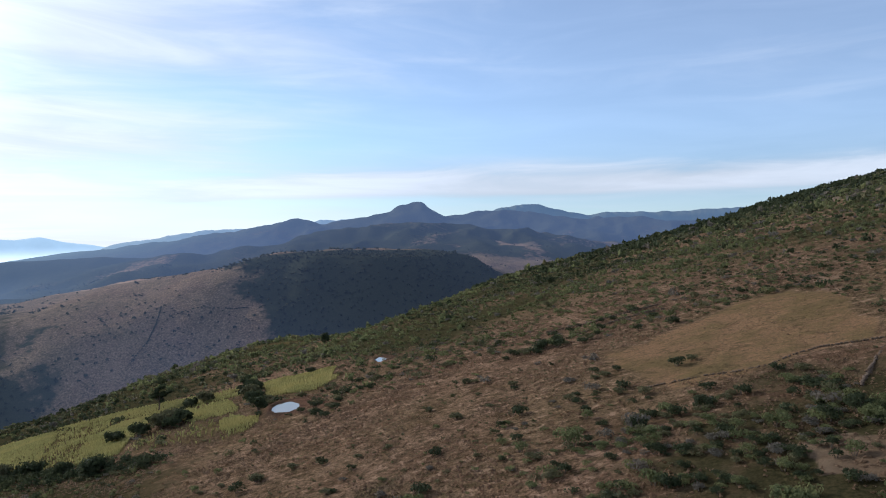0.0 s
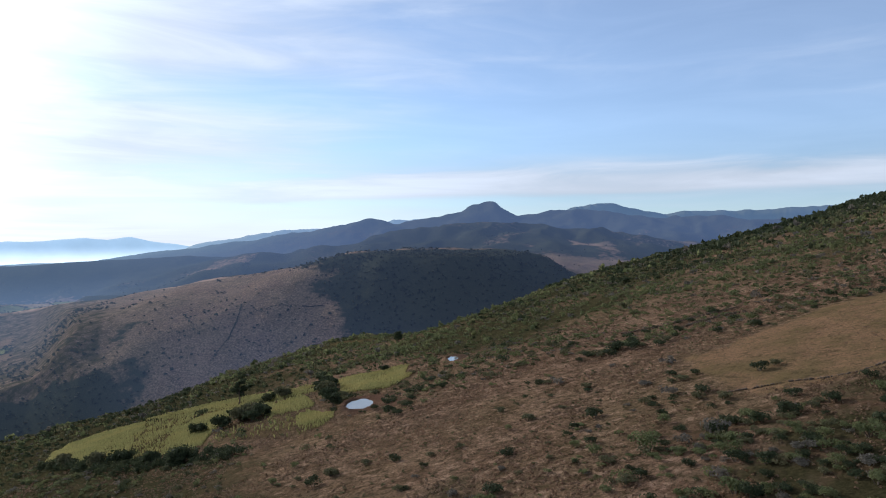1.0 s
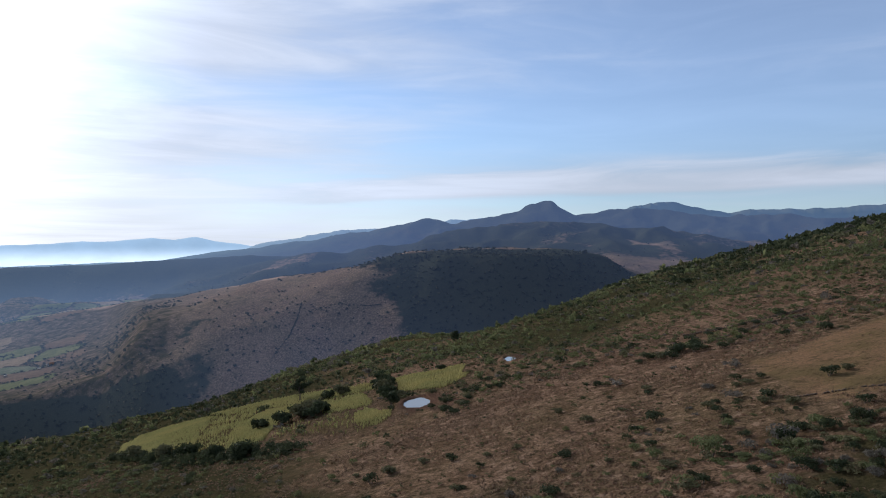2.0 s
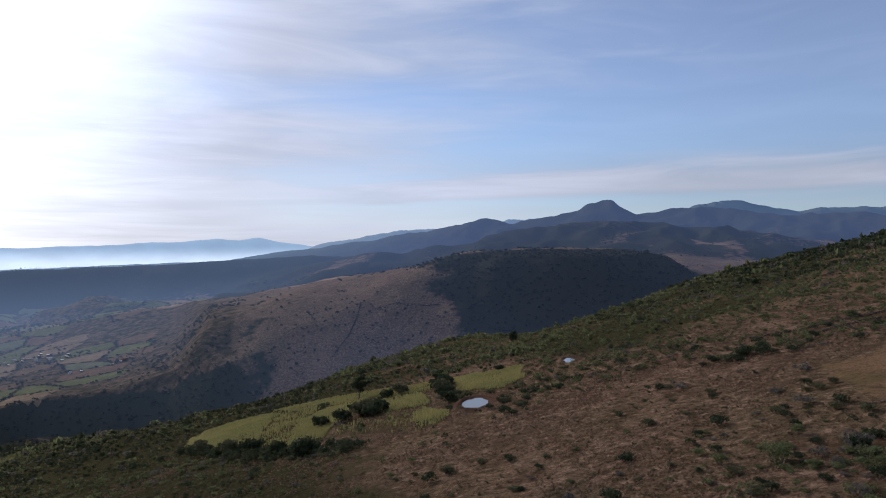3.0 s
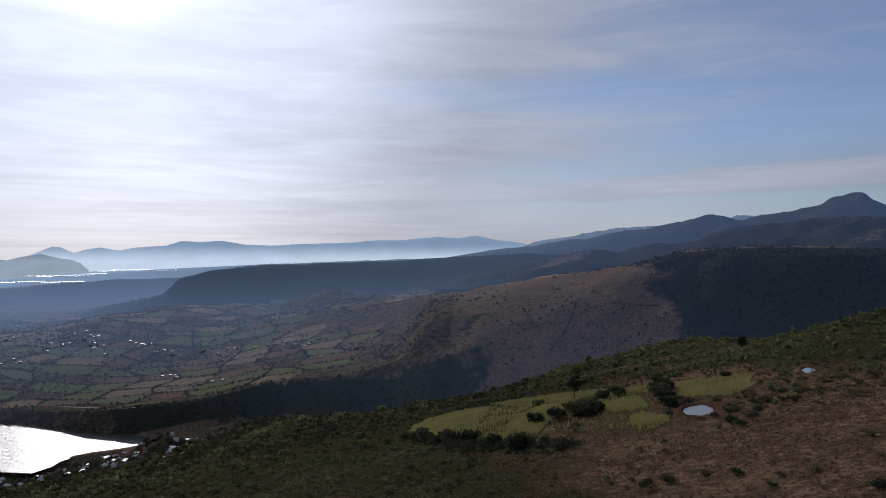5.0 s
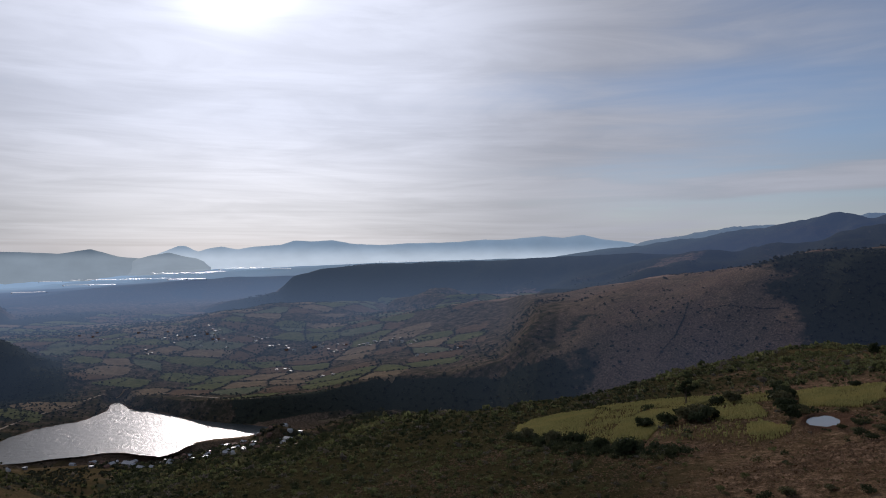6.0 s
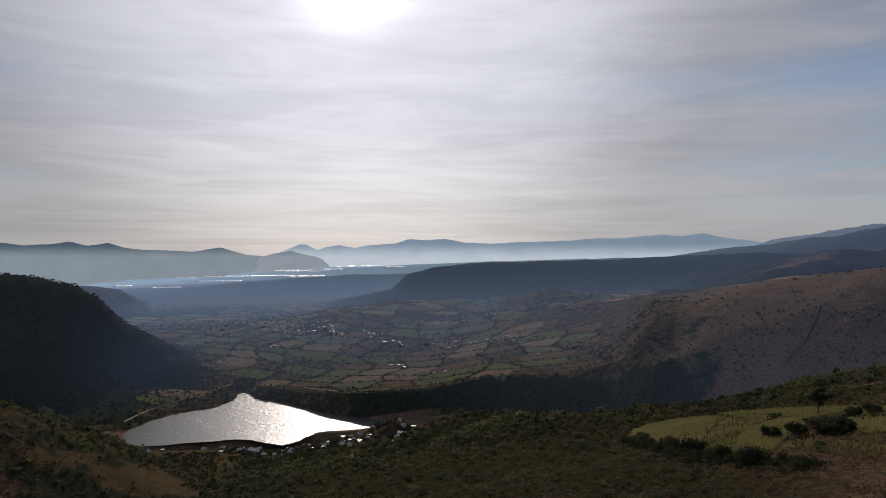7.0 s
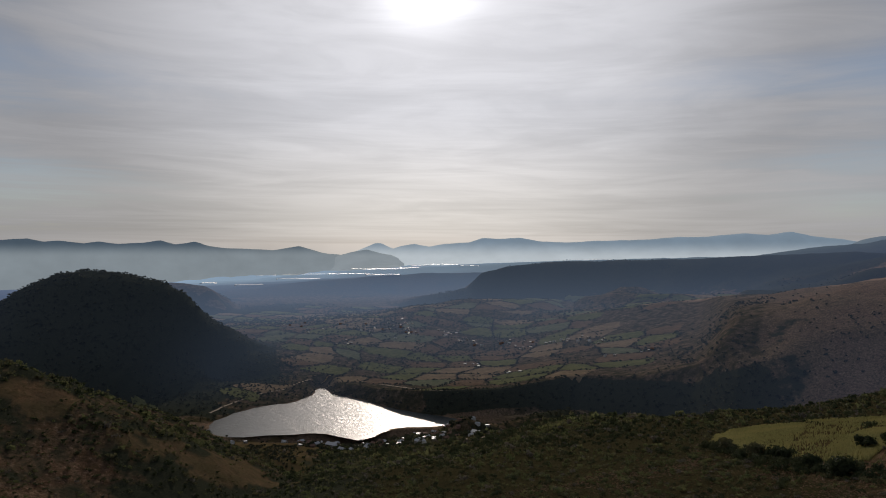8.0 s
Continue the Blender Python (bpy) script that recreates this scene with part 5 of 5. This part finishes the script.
def box(name, size, centre, material, parent, label=""):
    bm = bmesh.new()
    bmesh.ops.create_cube(bm, size=1.0, matrix=Matrix.Translation(centre) @ Matrix.Diagonal((*size, 1)))
    if min(size) > .3:
        bmesh.ops.bevel(bm, geom=bm.edges[:], offset=.05, segments=1, affect="EDGES")
    me = bpy.data.meshes.new(name)
    bm.to_mesh(me), bm.free()
    me.materials.append(material)
    return part(name, me, parent, label)


def gable(name, w, d, base, high, over, material, parent):
    bm = bmesh.new()
    w2, d2 = w / 2 + over, d / 2 + over
    prof = [(-w2, base - .1), (0, base + high), (w2, base - .1), (w2, base - .28), (0, base + high - .2), (-w2, base - .28)]
    a = [bm.verts.new((x, -d2, z)) for x, z in prof]
    b = [bm.verts.new((x, d2, z)) for x, z in prof]
    for k in range(6):
        m = (k + 1) % 6
        bm.faces.new((a[k], a[m], b[m], b[k]))
    bm.faces.new((a[0], a[5], a[4], a[1])), bm.faces.new((a[1], a[4], a[3], a[2]))
    bm.faces.new((b[1], b[4], b[5], b[0])), bm.faces.new((b[2], b[3], b[4], b[1]))
    bmesh.ops.recalc_face_normals(bm, faces=bm.faces[:])
    me = bpy.data.meshes.new(name)
    bm.to_mesh(me), bm.free()
    me.materials.append(material)
    return part(name, me, parent)


def gable_wall(w, d, h, high, material, parent):
    bm = bmesh.new()
    prof = [(-w / 2, -1.2), (w / 2, -1.2), (w / 2, h), (0, h + high - .25), (-w / 2, h)]
    a = [bm.verts.new((x, -d / 2, z)) for x, z in prof]
    b = [bm.verts.new((x, d / 2, z)) for x, z in prof]
    bm.faces.new(a), bm.faces.new(b)
    for k in range(5):
        m = (k + 1) % 5
        bm.faces.new((a[k], a[m], b[m], b[k]))
    bmesh.ops.recalc_face_normals(bm, faces=bm.faces[:])
    me = bpy.data.meshes.new("wall")
    bm.to_mesh(me), bm.free()
    me.materials.append(material)
    return part("wall", me, parent)


def house_kind(w, d, h, wall, roof, pitched, label):
    base = new("house")
    if pitched:
        gable_wall(w, d, h, w * .22, wall, base)
        gable("roof", w, d, h, w * .22, .5, roof, base)
    else:
        box("wall", (w, d, h + 1.2), (0, 0, h / 2 - .6), wall, base)
        box("roof", (w + .7, d + .7, .22), (0, 0, h + .13), roof, base)
    box("door", (1.0, .12, 2.0), (w * .12, -d / 2 - .03, 1.0), WOOD_DOOR, base)
    for x in (-w * .3, w * .36):
        box("window", (1.2, .12, 1.0), (x, -d / 2 - .03, 1.6), DARK_GLASS, base)
    return tagged(base, label, "house", "village houses")


VILLAGE = [(-850, 365), (-815, 395), (-795, 440), (-800, 490), (-775, 540), (-700, 560), (-640, 530), (-600, 480), (-640, 420), (-720, 370), (-800, 335)]


def build_village():
    rng = random.Random(31)
    kinds = [house_kind(8, 11, 2.9, WHITEWASH, SHEET_ROOF, True, "whitewashed village house with a shiny sheet-metal roof"), house_kind(7, 9, 2.7, BLOCK, SHEET_ROOF, False, "grey block village house under a flat pale roof"),
             house_kind(8, 10, 2.8, BRICK, TILE_ROOF, True, "brick village house with a clay tile roof"), house_kind(10, 14, 3.4, BLOCK, SHEET_ROOF, True, "long grey farm shed with a bright metal roof")]
    spots = []
    for k in range(700):
        x, y = rng.uniform(-850, -600), rng.uniform(335, 560)
        if len(spots) < 70 and inside(np.array([x]), np.array([y]), VILLAGE)[0] and shore(np.array([x]), np.array([y]))[0] > 26 and all(math.hypot(x - p, y - q) > 12 for p, q in spots):
            spots.append((x, y))
    spots += [(-905, 283), (-890, 290), (-887, 306), (-872, 352), (-866, 372)]
    near_lake = len(spots)
    for cx, cy, n_h, spread in ((-1086, 948, 8, 22), (-1020, 975, 12, 25), (-940, 980, 8, 22), (-1147, 955, 5, 18), (-1205, 910, 6, 20), (-1300, 910, 8, 30), (-1345, 850, 8, 40), (-1440, 860, 14, 40), (-820, 895, 2, 8),
                                (-757, 939, 3, 12), (-1373, 690, 4, 25), (-1471, 780, 10, 50), (-1580, 700, 10, 60), (-930, 770, 3, 12), (-1067, 792, 4, 20)):
        for k in range(n_h):
            spots.append((cx + rng.gauss(0, spread), cy + rng.gauss(0, spread * .6)))
    used = set()
    px, py = np.array([p[0] for p in spots]), np.array([p[1] for p in spots])
    heights, off, fit = ground(px, py), shore(px, py), valley_ok(px, py)
    for k, (x, y) in enumerate(spots):
        z = heights[k]
        if off[k] < 6 or z > 130 or (k >= near_lake and not fit[k]):
            continue
        i = rng.choice((0, 0, 1, 2, 2, 3)) if k < near_lake else rng.choice((0, 1, 1, 1, 2))
        m = pose(x, y, z + .2, 0, 0, rng.choice((20, 110, 200, 290)) + rng.uniform(-14, 14)) @ Matrix.Diagonal((.52, rng.uniform(.42, .62), rng.uniform(.75, .95), 1))
        if i in used:
            copy_thing(kinds[i], m)
        else:
            used.add(i)
            kinds[i].matrix_basis = m.normalized()
    # garden trees between the houses
    x, y = scattered(-860, -590, 330, 560, 55.0, lambda u, v: .95 * inside(u, v, VILLAGE) * (shore(u, v) > np.where((u + v * 1.45 > -20) & (u + v * 1.45 < 90), 80, 22)), 33)
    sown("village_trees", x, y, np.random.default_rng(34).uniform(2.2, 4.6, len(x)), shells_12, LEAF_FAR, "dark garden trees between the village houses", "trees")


PLASTIC = surface("greenhouse_plastic", lambda k, p: k.mix(k.noise(p, .05, 4.0), rgb(.60, .62, .64), rgb(.76, .78, .80)), .42, specular=.6)


def greenhouse_block(w, d):
    """Joined tunnels of plastic sheet, side by side."""
    spans = 8
    prof = [(-w / 2, 0)]
    for k in range(spans):
        for t in range(5):
            prof.append((-w / 2 + (k + t / 4) * w / spans, 5 + 1.2 * math.sin(math.pi * t / 4)))
    prof.append((w / 2, 0))
    v = np.array([(x, y, z) for y in (-d / 2, d / 2) for x, z in prof])
    n_p = len(prof)
    f = np.array([(k, k + 1, n_p + k + 1, n_p + k) for k in range(n_p - 1)])
    return mesh_from("roof", v, f, PLASTIC)


def build_greenhouses():
    rng = random.Random(41)
    meshes = [greenhouse_block(110, 45), greenhouse_block(190, 40), greenhouse_block(70, 70)]
    # degrees left, degrees below the eye's level, which of the blocks
    for left, down, k in ((66.8, 2.44, 1), (65.2, 2.43, 1), (63.8, 2.42, 0), (67.8, 2.78, 0), (66.2, 2.8, 0), (62.2, 2.40, 0), (61.6, 2.0, 1), (60.6, 2.06, 1), (59.5, 2.0, 1), (58.2, 1.93, 0), (61.0, 2.5, 2), (60.0, 2.5, 0),
                          (57.3, 1.74, 0), (55.8, 1.65, 1), (55.0, 1.66, 0), (53.4, 1.73, 0), (51.6, 1.3, 1), (50.2, 1.3, 1), (48.6, 1.3, 0), (45.6, 1.2, 1), (44.4, 1.2, 1), (42.8, 1.18, 0), (73.7, 3.05, 2), (70.7, 3.25, 0),
                          (64.6, 1.9, 0), (63.4, 1.75, 0), (69.4, 2.5, 0)):
        a, r = radians(left), np.arange(2500.0, 4650.0, 10.0)
        z = ground(-math.sin(a) * r, math.cos(a) * r)
        low = np.nonzero(np.degrees(np.arctan2(EYE[2] - z, r)) < down)[0]
        r = r[low[0]] if len(low) else 4600.0
        x, y = -math.sin(a) * r, math.cos(a) * r
        ob = new("greenhouse")
        part("roof", meshes[k], ob)
        ob.matrix_basis = pose(x, y, at(x, y) + 1.0, 0, 0, left + rng.uniform(-12, 12))
        tagged(ob, "white plastic greenhouse block on the distant plain", "greenhouse", "greenhouses on the plain")


DIRT = surface("pale_dirt", lambda k, p: k.mix(k.noise(p, .4, 5.0), rgb(.22, .165, .115), rgb(.33, .26, .19)), .95)


def dirt_road(line, width, label):
    pts = []
    for p, q in zip(line, line[1:]):
        n_s = max(2, int(math.hypot(q[0] - p[0], q[1] - p[1]) / 4))
        pts += [(p[0] + k / n_s * (q[0] - p[0]), p[1] + k / n_s * (q[1] - p[1])) for k in range(n_s)]
    pts = np.array(pts + [line[-1]])
    for _ in range(6):
        pts[1:-1] = (pts[:-2] + 2 * pts[1:-1] + pts[2:]) / 4
    way = np.gradient(pts, axis=0)
    way /= np.linalg.norm(way, axis=1, keepdims=True)
    side = np.stack([-way[:, 1], way[:, 0]], -1) * width / 2
    rows = [pts + side * k for k in (-1, -.3, .3, 1)]
    z = ground(pts[:, 0], pts[:, 1])
    v = np.concatenate([np.column_stack([r, z + (.25 if 0 < k < 3 else -.05)]) for k, r in enumerate(rows)])
    n_p = len(pts)
    i, j = np.meshgrid(np.arange(3), np.arange(n_p - 1), indexing="ij")
    f = np.stack([i * n_p + j, i * n_p + j + 1, (i + 1) * n_p + j + 1, (i + 1) * n_p + j], -1).reshape(-1, 4)[:, ::-1]
    tagged(new("road", mesh_from("road", v, f, DIRT, True)), label, "road", kind="structure")


def gully_field():
    ring = [(-795, 655), (-765, 694), (-742, 716), (-694, 735), (-660, 740), (-657, 728), (-700, 720), (-745, 698), (-785, 645)]
    lay_sheets([(draped(ring, 3.0, 1.0), .4, 2, "pale strip of stubble in the gully bottom")])


lay_valley()
grow_far_woods()
build_village()
build_greenhouses()
dirt_road([(-1042, 306), (-1076, 341), (-1110, 390), (-1125, 450), (-1160, 510), (-1165, 560)], 5, "pale dirt road along the lake shore")
dirt_road([(-1140, 575), (-1060, 590), (-960, 605), (-880, 620)], 4, "narrow dirt road at the foot of the bank")
dirt_road([(-860, 365), (-800, 420), (-740, 450), (-640, 440), (-560, 440)], 5, "dirt street through the village")
gully_field()
